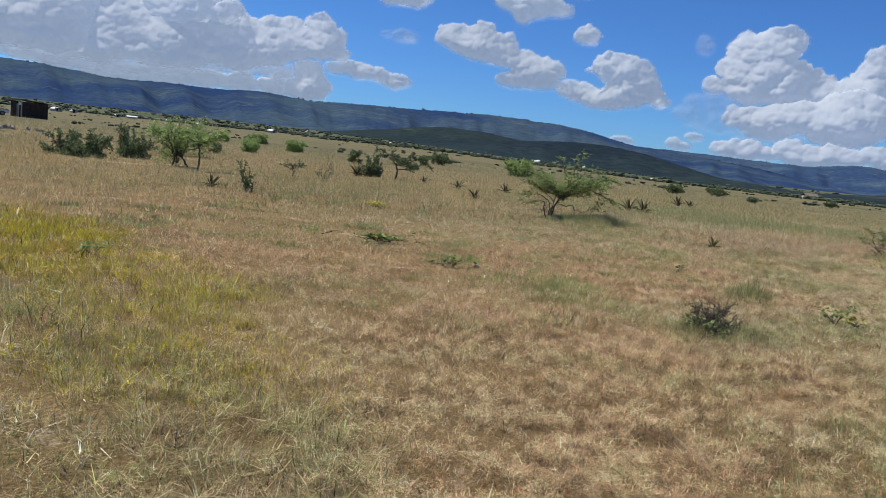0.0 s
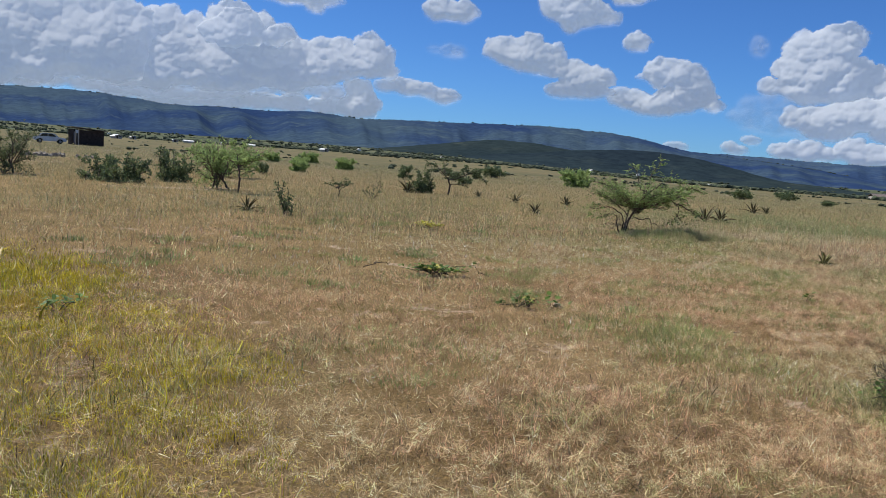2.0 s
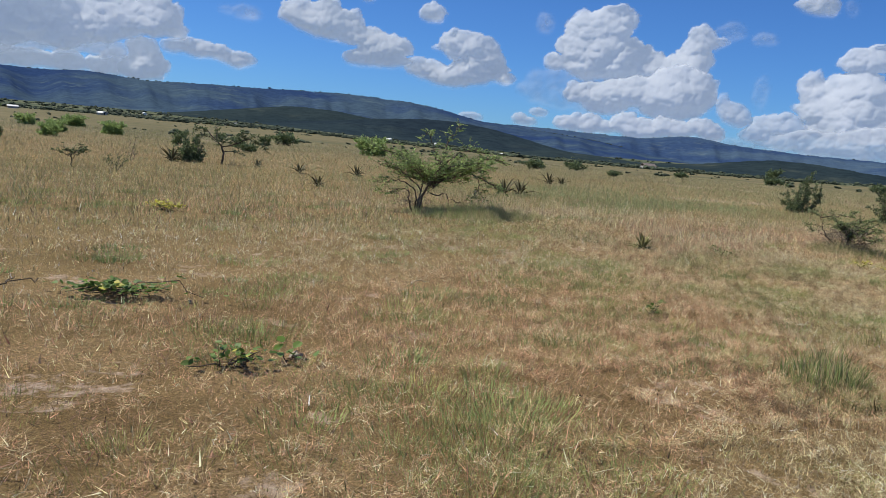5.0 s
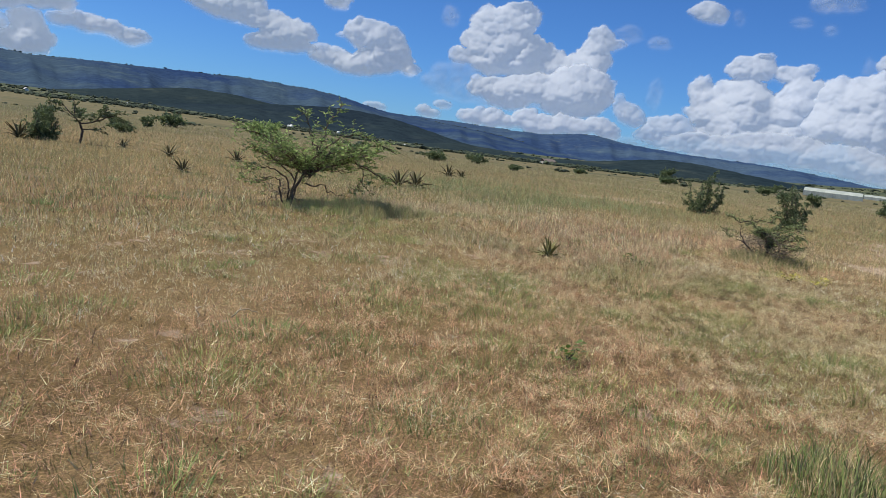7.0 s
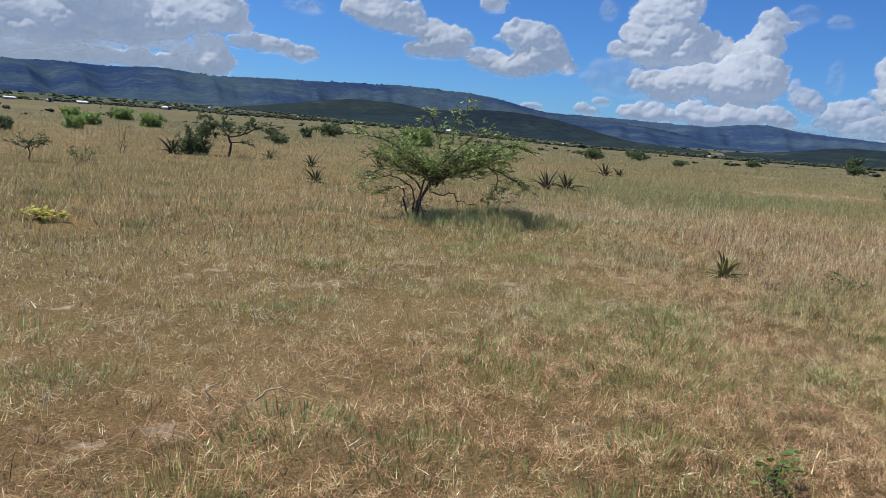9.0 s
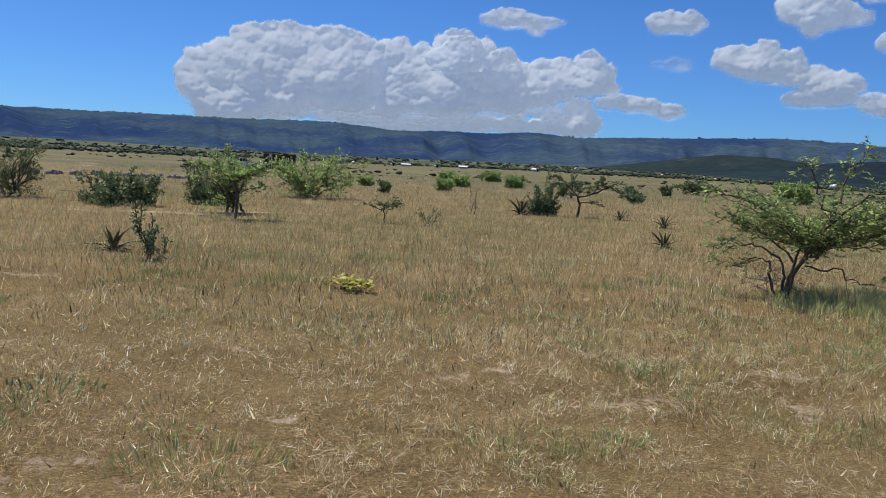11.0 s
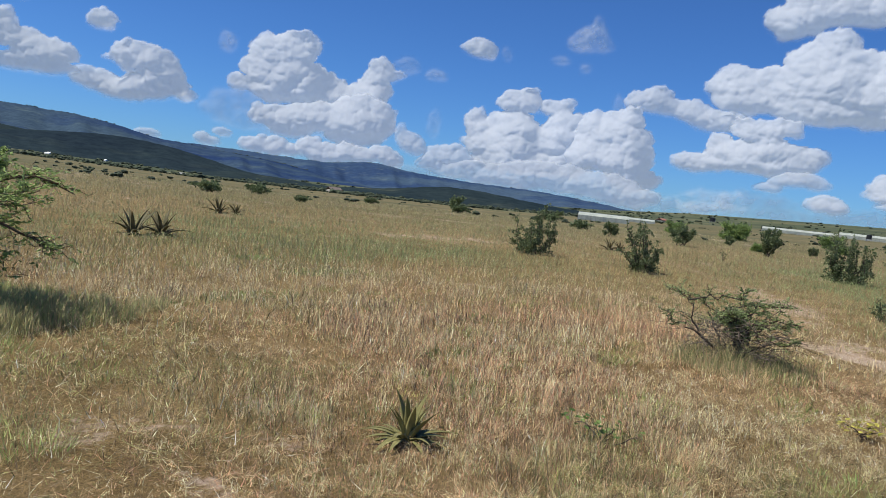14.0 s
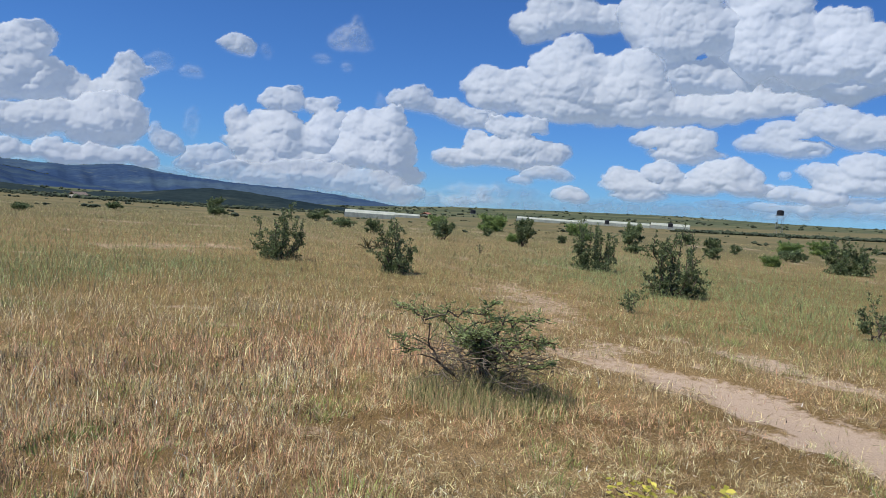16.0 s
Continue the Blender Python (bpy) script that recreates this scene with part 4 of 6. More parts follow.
def limbed_tree(name, m, label, category, seed, stems, limbs, leaf=(.06, .02), twig=(.14, .38), every=.035, fronds=16, wood=M_BARK, foliage=M_FERN, extra=0, crown=None, tangle=None, group=""):
    """A thorn tree by its boughs: each is a thickness, the share of it that is leafless, and its line. extra boughs fan out in depth."""
    rng = np.random.default_rng(seed)
    ob = thing(name, m, label, category, group)
    trunk = Tubes()
    for r0, r1, pts in stems:
        trunk.add(limb_line(pts, rng, .02), r0, r1, 7)
    part("trunk", trunk.mesh(name + "_trunk", wood), ob)
    limbs = list(limbs)
    for k in range(extra):
        # boughs out of the picture's plane, like the others in height
        th = rng.uniform(0, 2 * np.pi)
        c, r = np.array(crown[0]), np.array(crown[1])
        f = np.array(crown[2]) + rng.normal(0, .06, 3)
        q = rng.uniform(.5, 1.0)
        tip = c + r * np.array([math.cos(th) * q, math.sin(th) * q, rng.uniform(-.5, .9) * (1.1 - .5 * q)])
        mid = f * .45 + tip * .55 + np.array([0, 0, rng.uniform(-.04, .14)]) * r[2] * 2.5
        limbs.append((.013, rng.uniform(.3, .5), [f, f * .75 + mid * .25 + np.array([0, 0, .05]), mid, tip]))
    at, along = [], []
    for r0, bare_share, pts in limbs:
        t = Tubes()
        line = limb_line(pts, rng, .045)
        t.add(line, r0, r0 * .22, 6)
        size = np.linalg.norm(np.diff(line, axis=0), axis=1).sum()
        for _ in range(int(size * (1 - bare_share) / every) if bare_share < 1 else 5):
            s = rng.uniform(min(bare_share, .3), 1, 1)
            p, d = along_line(line, s)
            p, d = p[0], d[0] / np.linalg.norm(d[0])
            go = d * rng.uniform(.2, 1) + rng.normal(0, .75, 3) * np.array([1, 1, .42]) + np.array([0, 0, .08])
            go /= np.linalg.norm(go)
            ln = rng.uniform(*twig) * (1.15 - .5 * s[0])
            tw = np.array(curve_to(p, p + go * ln, rng, .35, 4, .06))
            t.add(tw, r0 * .2 + .0015, .0015, 3)
            if bare_share >= 1:
                continue
            k = rng.integers(int(fronds * .6), int(fronds * 1.4) + 1)
            q, dd = along_line(tw, rng.uniform(.15, 1, k))
            out = np.cross(dd, np.array([0, 0, 1.0])) * rng.choice((-1, 1), (k, 1))
            out = out / np.maximum(np.linalg.norm(out, axis=1, keepdims=True), 1e-6) + .7 * dd / np.linalg.norm(dd, axis=1, keepdims=True) + rng.normal(0, .35, (k, 3)) * np.array([1, 1, .6])
            at.append(q)
            along.append(out)
        part("branch", t.mesh(name + "_branch", wood), ob)
    if tangle:
        t = Tubes()
        (cx, cy, cz), (a, b, c), count = tangle
        for _ in range(count):
            p = np.array([cx, cy, cz]) + rng.uniform(-1, 1, 3) * np.array([a, b, c]) * .8
            t.add(curve_to(p, p + rng.normal(0, 1, 3) * np.array([a, b, c * .8]) * .55, rng, .5, 5, .05), .005, .002, 3)
        part("dead_wood", t.mesh(name + "_tangle", M_GREYTWIG), ob, "grey tangle of dead twigs")
    part("crown", flat_leaves(name + "_leaves", np.concatenate(at), np.concatenate(along), leaf[0], leaf[1], foliage, rng), ob)
    return ob


def thorn_bush(m, label, seed, wide, high, arms=14, leaf=(.075, .04), foliage=None, wood=None, side=.0, name="thorn_bush", group="", shoots=5, foot=0.5):
    """A bush of crooked arms clad in close, stubby leaves, dense low down and open above."""
    rng = np.random.default_rng(seed)
    ob = thing(name, m, label, "bush", group)
    t, at, along = Tubes(), [], []

    def clad(line, per, spread):
        size = np.linalg.norm(np.diff(line, axis=0), axis=1).sum()
        k = max(3, int(size * per))
        p, d = along_line(line, rng.uniform(.05, 1.0, k))
        o = rng.normal(0, 1, (k, 3)) + np.array([0, 0, .35])
        o /= np.linalg.norm(o, axis=1, keepdims=True)
        at.append(p + o * spread * rng.uniform(0, 1, (k, 1)))
        along.append(o + .6 * d / np.maximum(np.linalg.norm(d, axis=1, keepdims=True), 1e-6))

    ways = 2 * math.pi * (np.arange(5) + rng.uniform(-.35, .35, 5)) / 5
    reach = rng.uniform(.72, 1.08, 5)
    for k in range(arms):
        th = ways[k % 5] + rng.normal(0, .3)
        low = k % 6 < 1
        q = rng.uniform(.65, 1.1) if low else rng.uniform(.1, .85)
        top = high * (rng.uniform(.2, .45) if low else rng.uniform(.5, 1.0) ** .7 * reach[k % 5] * (1 - .1 * q * q))
        base = np.array([math.cos(th) * wide * .12, math.sin(th) * wide * .12, -.03])
        tip = np.array([math.cos(th) * q * wide * .5 + side * top, math.sin(th) * q * wide * .5, top])
        elbow = base * .5 + tip * .5 + np.array([math.cos(th), math.sin(th), 0]) * wide * rng.uniform(-.02, .12) + np.array([0, 0, high * rng.uniform(-.06, .08)])
        line = limb_line([base, base * .7 + elbow * .3 + rng.normal(0, .04, 3), elbow, tip], rng, .07 * wide * .6)
        t.add(line, .018 + .006 * high, .006, 5)
        keep = line[int(len(line) * (.15 if low else .22)):]
        clad(keep, 95 / (leaf[0] / .075), .05)
        for _ in range(shoots):
            s = rng.uniform(.3, .95, 1)
            p, d = along_line(line, s)
            go = rng.normal(0, 1, 3) * np.array([1, 1, .55]) + np.array([math.cos(th), math.sin(th), .5]) * .5
            go /= np.linalg.norm(go)
            sh = np.array(curve_to(p[0], p[0] + go * rng.uniform(.1, .24) * (wide + high) * .5, rng, .5, 4, .08))
            t.add(sh, .008, .003, 4)
            clad(sh, 120 / (leaf[0] / .075), .04)
    part("stem", t.mesh(name + "_stems", wood or M_TWIG), ob)
    if foot:
        k = int(420 * foot * wide)
        th, q = rng.uniform(0, 2 * np.pi, k), np.sqrt(rng.uniform(0, 1, k))
        at.append(np.stack([np.cos(th) * q * wide * .36, np.sin(th) * q * wide * .36, rng.uniform(.02, .5, k) * high * (1.1 - q)], -1))
        along.append(rng.normal(0, .6, (k, 3)) + np.array([0, 0, .5]))
    part("foliage", flat_leaves(name + "_leaves", np.concatenate(at), np.concatenate(along), leaf[0], leaf[1], foliage or M_DARKLEAF, rng, .6), ob)
    return ob


def spot(x, y, turn=0.0, size=1.0):
    return pose(x, y, land1(x, y), 0, 0, turn) @ Matrix.Scale(size, 4)


# the broad thorn tree near the middle of the walk; its crown leans to the south-east
limbed_tree("acacia_tree", spot(15.58, 18.56, -33.5), "spreading green acacia tree with crooked dark stems in tall grass", "tree", 11,
            [(.034, .022, [(0, 0, -.05), (.06, 0, .28), (.22, .03, .56), (.40, 0, .86)]), (.022, .012, [(-.06, .02, -.05), (-.02, -.04, .3), (-.1, -.05, .55)]), (.026, .014, [(.02, .08, -.05), (.08, .2, .35), (.2, .4, .75)]),
             (.022, .014, [(-.1, -.05, -.05), (-.2, -.06, .25), (-.22, -.1, .5)]), (.022, .013, [(.03, -.04, -.05), (.1, -.2, .35), (.25, -.35, .75)])],
            [(.026, .32, [(.38, 0, .78), (.02, -.08, 1.0), (-.4, -.02, 1.2), (-.78, .08, 1.36), (-1.08, .1, 1.42)]), (.022, .45, [(.40, 0, .86), (.52, .03, 1.2), (.6, 0, 1.52), (.74, -.02, 1.86), (.86, 0, 2.04)]),
             (.024, .28, [(.4, 0, .86), (.85, .1, 1.14), (1.3, .12, 1.28), (1.75, .08, 1.36), (2.1, .05, 1.22)]), (.024, .22, [(.34, 0, .7), (.9, -.1, .92), (1.4, -.15, .92), (1.75, -.1, .74), (1.98, -.1, .6)]),
             (.012, .4, [(1.28, -.14, .92), (1.42, -.16, .74), (1.32, -.18, .5), (1.28, -.18, .3)]), (.009, 1.0, [(1.36, -.17, .62), (1.5, -.18, .5), (1.64, -.2, .38)]),
             (.016, 1.0, [(.24, 0, .46), (.58, -.06, .42), (.86, -.08, .32), (1.0, -.1, .22)]), (.016, .35, [(-.1, -.05, .55), (-.4, -.1, .7), (-.75, -.12, .66), (-.96, -.12, .6)]),
             (.018, .35, [(.08, 0, .5), (-.28, .1, .84), (-.6, .12, 1.0), (-.98, .1, 1.06)]), (.016, .5, [(.5, .02, 1.08), (.34, .06, 1.48), (.2, .08, 1.76), (.08, .08, 1.86)]), (.018, .35, [(.45, 0, 1.0), (.8, -.2, 1.4), (1.1, -.3, 1.52), (1.4, -.35, 1.5)]),
             (.010, .5, [(-.22, -.1, .5), (-.4, -.1, .52), (-.62, -.14, .46), (-.9, -.15, .42)]), (.018, .3, [(.38, 0, .78), (.6, -.2, 1.05), (1.0, -.28, 1.15), (1.5, -.3, 1.12)])],
            leaf=(.07, .023), every=.034, fronds=13, twig=(.18, .5), extra=30, crown=((.42, 0, 1.12), (1.55, 1.25, .58), (.33, 0, .62)), tangle=((-.08, 0, .3), (.4, .3, .3), 80))
limbed_tree("thorn_tree", spot(19.5, 36.0, -20), "thin flat-topped thorn tree with sparse leaves", "tree", 5,
            [(.05, .035, [(0, 0, -.05), (.06, 0, .45), (-.04, .02, .78)])],
            [(.03, .35, [(-.02, 0, .72), (.5, .05, .86), (.75, .05, 1.2), (.85, .05, 1.45)]), (.03, .4, [(.45, .05, .84), (1.0, 0, 1.12), (1.5, 0, .98), (1.85, 0, .78)]), (.03, .35, [(-.04, .02, .76), (-.45, .1, 1.2), (-.8, .1, 1.42), (-1.1, .1, 1.48)]),
             (.022, .4, [(-.25, .05, 1.0), (-.2, .1, 1.42), (-.45, .12, 1.72)]), (.022, .6, [(.04, 0, .5), (.5, -.1, .55), (.9, -.1, .42)]), (.02, .4, [(.8, .02, 1.0), (1.2, .1, 1.25), (1.55, .1, 1.3)])],
            leaf=(.085, .04), every=.035, fronds=16, wood=M_TWIG, foliage=M_DARKLEAF, extra=5, crown=((.2, 0, 1.25), (1.2, .9, .25), (0, 0, .75)))
thorn_bush(spot(18.3, 36.6), "dense dark green bush beside a thorn tree", 6, 1.5, 1.3, 16, (.09, .05), name="dark_bush")
thorn_bush(spot(6.95, 21.5, 10), "small sparse dark shrub with thick upright stems", 7, .62, .95, 5, (.055, .03), name="sparse_shrub", shoots=3, foot=0)
thorn_bush(spot(4.1, 34.2, 30), "dense dark green bush in dry grass", 8, 2.9, 1.2, 22, (.10, .05), name="dark_bush", foot=.8)
thorn_bush(spot(6.5, 36.2, 70), "dense dark green bush with bare stems at its side", 9, 2.1, 1.55, 18, (.10, .05), name="dark_bush", foot=.6)
shrub("acacia_tree", spot(10.2, 43.6, 0), "rounded bright green acacia tree on open grass", "tree", 10, (0, 0, 1.0), (1.9, 1.6, .8), skirt=500, limbs=26, twigs=13, leaves=22, leaf=(.12, .045), stem=.06, stray=.6, wood=M_BARK, foliage=M_FERN,
      spread=.6, stems=6, upright=.35)
limbed_tree("acacia_tree", spot(7.7, 29.9, 0), "slim acacia tree with a thin trunk and flat crown", "tree", 12,
            [(.04, .028, [(0, 0, -.05), (.04, 0, .5), (-.02, 0, .95)])],
            [(.022, .3, [(-.02, 0, .9), (-.4, 0, 1.2), (-.85, 0, 1.4)]), (.022, .3, [(-.02, 0, .9), (.35, 0, 1.1), (.8, 0, 1.2)]), (.02, .3, [(-.02, 0, .92), (-.1, .1, 1.4), (-.2, .1, 1.75)]), (.016, .5, [(0, 0, .6), (.4, 0, .8), (.8, 0, .85)])],
            leaf=(.085, .035), every=.04, fronds=16, extra=8, crown=((-.05, 0, 1.3), (.95, .9, .3), (0, 0, .9)))
shrub("acacia_tree", spot(7.2, 32.2, 40), "feathery green acacia tree behind a slimmer one", "tree", 13, (0, 0, .9), (.9, .8, .8), skirt=200, stray=.7, limbs=20, twigs=11, leaves=18, leaf=(.09, .03), stem=.05, wood=M_BARK, foliage=M_FERN, spread=.5, stems=4)
shrub("thorn_tree", spot(0.35, 36.4, 10), "grey-green thorn tree in dry grass", "tree", 131, (0, 0, .95), (1.2, 1.0, .85), skirt=700, limbs=20, twigs=11, leaves=22, leaf=(.09, .03), stem=.04, wood=M_TWIG, foliage=M_SAGE, spread=.4, stems=4)
limbed_tree("low_shrub", spot(11.6, 30.2, 0), "low flat-topped thorn shrub", "shrub", 14, [(.022, .016, [(0, 0, -.04), (.03, 0, .16), (-.01, 0, .32)])],
            [(.014, .35, [(-.01, 0, .3), (-.25, .05, .42), (-.55, .05, .46)]), (.014, .35, [(-.01, 0, .32), (.2, -.05, .48), (.55, -.05, .52)]), (.012, .4, [(0, 0, .3), (-.1, .15, .5), (-.2, .2, .66)]), (.012, .4, [(.05, -.02, .36), (.25, .1, .55), (.38, .1, .7)])],
            leaf=(.055, .025), twig=(.08, .22), every=.03, fronds=12, wood=M_TWIG, foliage=M_DARKLEAF, extra=4, crown=((0, 0, .5), (.5, .4, .1), (0, 0, .3)))
shrub("low_shrub", spot(12.8, 29.7, 50), "dry sprawling low shrub", "shrub", 15, (0, 0, .28), (.5, .4, .18), limbs=8, twigs=6, leaves=8, leaf=(.05, .02), stem=.014, wood=M_GREYTWIG, foliage=M_SAGE, spread=.1, stems=3, flat=.3)
shrub("thin_shrub", spot(15.3, 35.0, 0), "thin leafless shrub stem in the grass", "shrub", 16, (0, 0, .6), (.25, .2, .4), limbs=6, twigs=5, leaves=4, leaf=(.05, .02), stem=.016, wood=M_GREYTWIG, foliage=M_SAGE, stems=2)
THORNS = "leafy dark green thorn bushes"
thorn_bush(spot(37.6, 18.8, 20), "upright dark green thorn bush on pale grass", 21, 1.9, 1.65, 15, group=THORNS, foot=.6, shoots=5)
thorn_bush(spot(35.8, 14.7, 80), "narrow leaning dark green thorn bush", 22, 1.35, 1.55, 13, group=THORNS, side=.12, foot=.7, shoots=5)
limbed_tree("flat_thorn_bush", spot(21.4, 11.2, -86, 1.1), "low flat-topped grey-green thorn bush in tall grass", "bush", 23,
            [(.018, .012, [(0, 0, -.03), (-.1, 0, .12), (-.34, -.04, .3)]), (.02, .012, [(0, .03, -.03), (.03, .03, .15), (.1, .02, .32)]), (.014, .01, [(.05, -.05, -.03), (.16, -.1, .15), (.3, -.12, .25)]), (.014, .01, [(-.05, .1, -.03), (-.1, .25, .2), (-.2, .4, .4)])],
            [(.012, .85, [(-.34, -.04, .3), (-.42, -.05, .46), (-.48, -.05, .68)]), (.009, .2, [(-.47, -.05, .66), (-.56, -.05, .72), (-.7, -.02, .74)]), (.009, .25, [(-.46, -.05, .64), (-.25, 0, .68), (-.02, .02, .72), (.12, .04, .80)]),
             (.01, .35, [(.1, .02, .32), (.14, .05, .52), (.3, .1, .66), (.62, .12, .7)]), (.01, .35, [(.1, .02, .32), (.22, -.1, .5), (.42, -.14, .56), (.66, -.12, .54)]), (.009, .4, [(.3, -.12, .25), (.45, -.14, .3), (.7, -.12, .36)]),
             (.008, .4, [(-.34, -.04, .3), (-.5, -.1, .38), (-.74, -.12, .5)]), (.009, .3, [(-.2, .4, .4), (-.3, .45, .58), (-.5, .4, .66)]), (.009, .3, [(-.2, .4, .4), (.05, .45, .6), (.3, .5, .64)])],
            leaf=(.034, .013), twig=(.07, .2), every=.014, fronds=13, wood=M_TWIG, foliage=M_OLIVE, extra=12, crown=((.1, .1, .52), (.55, .5, .2), (.08, .05, .26)), tangle=((.04, 0, .28), (.46, .4, .2), 200))
thorn_bush(spot(45.3, 8.6, 140), "broad dark green thorn bush with a bushy foot", 24, 2.1, 2.15, 17, (.085, .045), group=THORNS, foot=.8, shoots=5)
thorn_bush(spot(35.5, 7.05, -85), "open dark green thorn bush with spreading upright branches", 33, 2.2, 2.1, 15, group=THORNS, foot=.4, side=.1, shoots=5)
thorn_bush(spot(61.5, -7.0, 10), "wide dark green thorn bush on green grass", 26, 3.6, 2.2, 22, (.13, .07), group=THORNS, foot=.5)
shrub("low_shrub", spot(30.4, 8.75, 0), "small dark shrub at the track's edge", "shrub", 27, (0, 0, .25), (.36, .3, .2), limbs=8, twigs=7, leaves=12, leaf=(.05, .022), stem=.014, spread=.15, stems=3)
shrub("thorn_bush", spot(29.2, 4.4, 0), "small dark green thorn bush on green grass", "bush", 28, (0, 0, .4), (.5, .45, .3), limbs=11, twigs=8, leaves=14, leaf=(.06, .028), stem=.02, spread=.2, stems=3, upright=.5, group=THORNS)
shrub("thorn_bush", spot(68.5, 12.0, 0), "sage-green bush far out on the plain", "bush", 29, (0, 0, .75), (.8, .7, .65), limbs=14, twigs=9, leaves=14, leaf=(.16, .08), stem=.03, spread=.3, stems=4, foliage=M_SAGE)
shrub("thorn_bush", spot(70, 17.8, 0), "dark green bush far out on the plain", "bush", 30, (0, 0, .85), (.7, .7, .75), limbs=14, twigs=9, leaves=14, leaf=(.16, .08), stem=.03, spread=.3, stems=4)
shrub("thin_shrub", spot(51.6, 13.6, 0), "small dry leafless shrub", "shrub", 31, (0, 0, .35), (.25, .2, .22), limbs=6, twigs=4, leaves=4, leaf=(.06, .03), stem=.016, wood=M_GREYTWIG, foliage=M_SAGE, stems=2)
# the tangle of grey sticks and weeds beside the walk
shrub("stick_bush", spot(7.25, 5.6, 0), "tangled dark brown dry bush over green weeds", "bush", 32, (.0, .0, .17), (.34, .30, .16), limbs=44, twigs=18, leaves=1, leaf=(.025, .01), stem=.012, wood=M_TWIG, foliage=M_SAGE, spread=.6, stems=12,
      flat=.7, upright=.2, skirt=250)

# bushes scattered over the plain
tmpl = [shrub("plain_bush", spot(74.5, 59.5), "low round dark bush on the open plain", "bush", 41, (0, 0, .42), (1.25, 1.1, .4), limbs=12, twigs=8, leaves=12, leaf=(.24, .13), stem=.03, spread=.8, stems=5, group="bushes on the plain"),
        shrub("plain_bush", spot(48.5, 63.2), "bright green rounded bush on the open plain", "bush", 42, (0, 0, .8), (1.6, 1.4, .85), limbs=26, twigs=12, leaves=16, leaf=(.2, .11), skirt=400, stem=.04, spread=.8, stems=5, foliage=M_FERN, group="bushes on the plain"),
        shrub("plain_bush", spot(137, 65), "upright dark bush far out on the plain", "bush", 43, (0, 0, 1.2), (1.3, 1.2, 1.1), limbs=12, twigs=8, leaves=12, leaf=(.36, .19), stem=.05, spread=.5, stems=4, group="bushes on the plain")]
for x, y, k, size in [(61.8, 54.6, 0, .95), (64.5, 47.3, 0, .55), (51, 83, 0, 1.4), (28.4, 99.5, 1, .7), (36.5, 109, 1, .85), (36.8, 113, 0, 1.1), (107, .2, 2, .9), (118, 17.5, 1, 1.3), (78.5, -9.2, 0, .9), (112, 13, 2, .8),
                      (126, 26, 1, 1.0), (92, 2, 2, .6), (96, -14, 1, .8), (84, -4, 2, .55), (74, 24, 2, .45), (88, 30, 0, .9), (30, 78, 1, .7), (24, 74, 1, .6), (41, 70, 2, .4), (33, 60, 2, .35), (29.5, 52, 0, .6),
                      (27, 57, 2, .45), (150, 50, 2, .7), (128, 45, 0, 1.2), (108, 52, 0, 1.1), (98, 60, 0, .8), (20, 62, 1, .5), (15, 66, 1, .45), (120, 6, 1, 1.0), (104, -20, 1, .9), (14.5, 52, 2, .3), (82, 9, 2, .3), (63.5, 3.2, 2, .26), (71, -1.5, 2, .36), (66, -4, 1, .4), (88, -7, 2, .36), (76, -13.5, 2, .3), (68, -13, 1, .4), (80, -19, 0, .8), (50, -6.5, 0, .4), (54, -11.5, 1, .45), (96, 22, 2, .4), (90, 16, 2, .35), (99, 6, 1, .5), (72, 4, 0, .6),
                      (108, -6, 2, .6), (92, -24, 1, .8), (78, 13, 1, .4)]:
    copy_thing(tmpl[k], spot(x, y, (x * 37 + y * 91) % 360, size))


def aloe_leaf(length, width, thick, arch, mat):
    """One fleshy, channelled leaf, arching out along x, tapering to a spine."""
    n, v, f = 9, [], []
    for k in range(n):
        s = k / (n - 1)
        ang = radians(78) - arch * s * s
        x = length * (s * math.cos(radians(60)) + 0.5 * s * s * math.sin(arch))
        z = length * (s * 0.9 - 0.42 * s * s * math.sin(arch) * 1.3)
        w = width * (0.75 + 0.5 * s - 1.25 * s ** 2.2) * 0.5 + 0.001
        t = thick * (1 - s * 0.9)
        nx, nz = -math.sin(ang), math.cos(ang)
        for py, pn in ((-w, .5), (-w * .45, 0), (w * .45, 0), (w, .5), (w * .5, -.9), (-w * .5, -.9)):
            v.append((x + nx * pn * t, py, z + nz * pn * t))
    for k in range(n - 1):
        for s in range(6):
            a, b = k * 6 + s, k * 6 + (s + 1) % 6
            f.append((a, b, b + 6, a + 6))
    return mesh_np("aloe_leaf", v, np.array(f), mat, True)


def aloe(m, label, leaves, length, mat, seed, category="aloe"):
    rng = random.Random(seed)
    ob = thing("aloe_plant", m, label, category, "aloe plants")
    shapes = [aloe_leaf(length * s, length * .2, length * .05, a, mat) for s, a in ((1.0, .35), (1.05, .8), (1.0, 1.35))]
    for k in range(leaves):
        ring = 0 if k < leaves * .35 else 1 if k < leaves * .7 else 2
        s = rng.uniform(.75, 1.1)
        part("leaf", shapes[ring], ob, m=pose(0, 0, -0.02, 0, rng.uniform(-14, 14) + (-12, 14, 34)[ring], k * 137.5 + rng.uniform(-14, 14)) @ Matrix.Scale(s, 4) @ pose(length * .03, 0, 0))
    return ob


first = aloe(spot(16.15, 12.8), "olive green aloe plant with arching pointed leaves in dry grass", 40, .345, M_ALOE, 1)
dark = aloe(spot(24.9, 24.4, 20), "dark aloe plant with long curled leaves", 20, .74, M_ALOEDARK, 2)
copy_thing(dark, spot(25.75, 24.35, 100, .95))
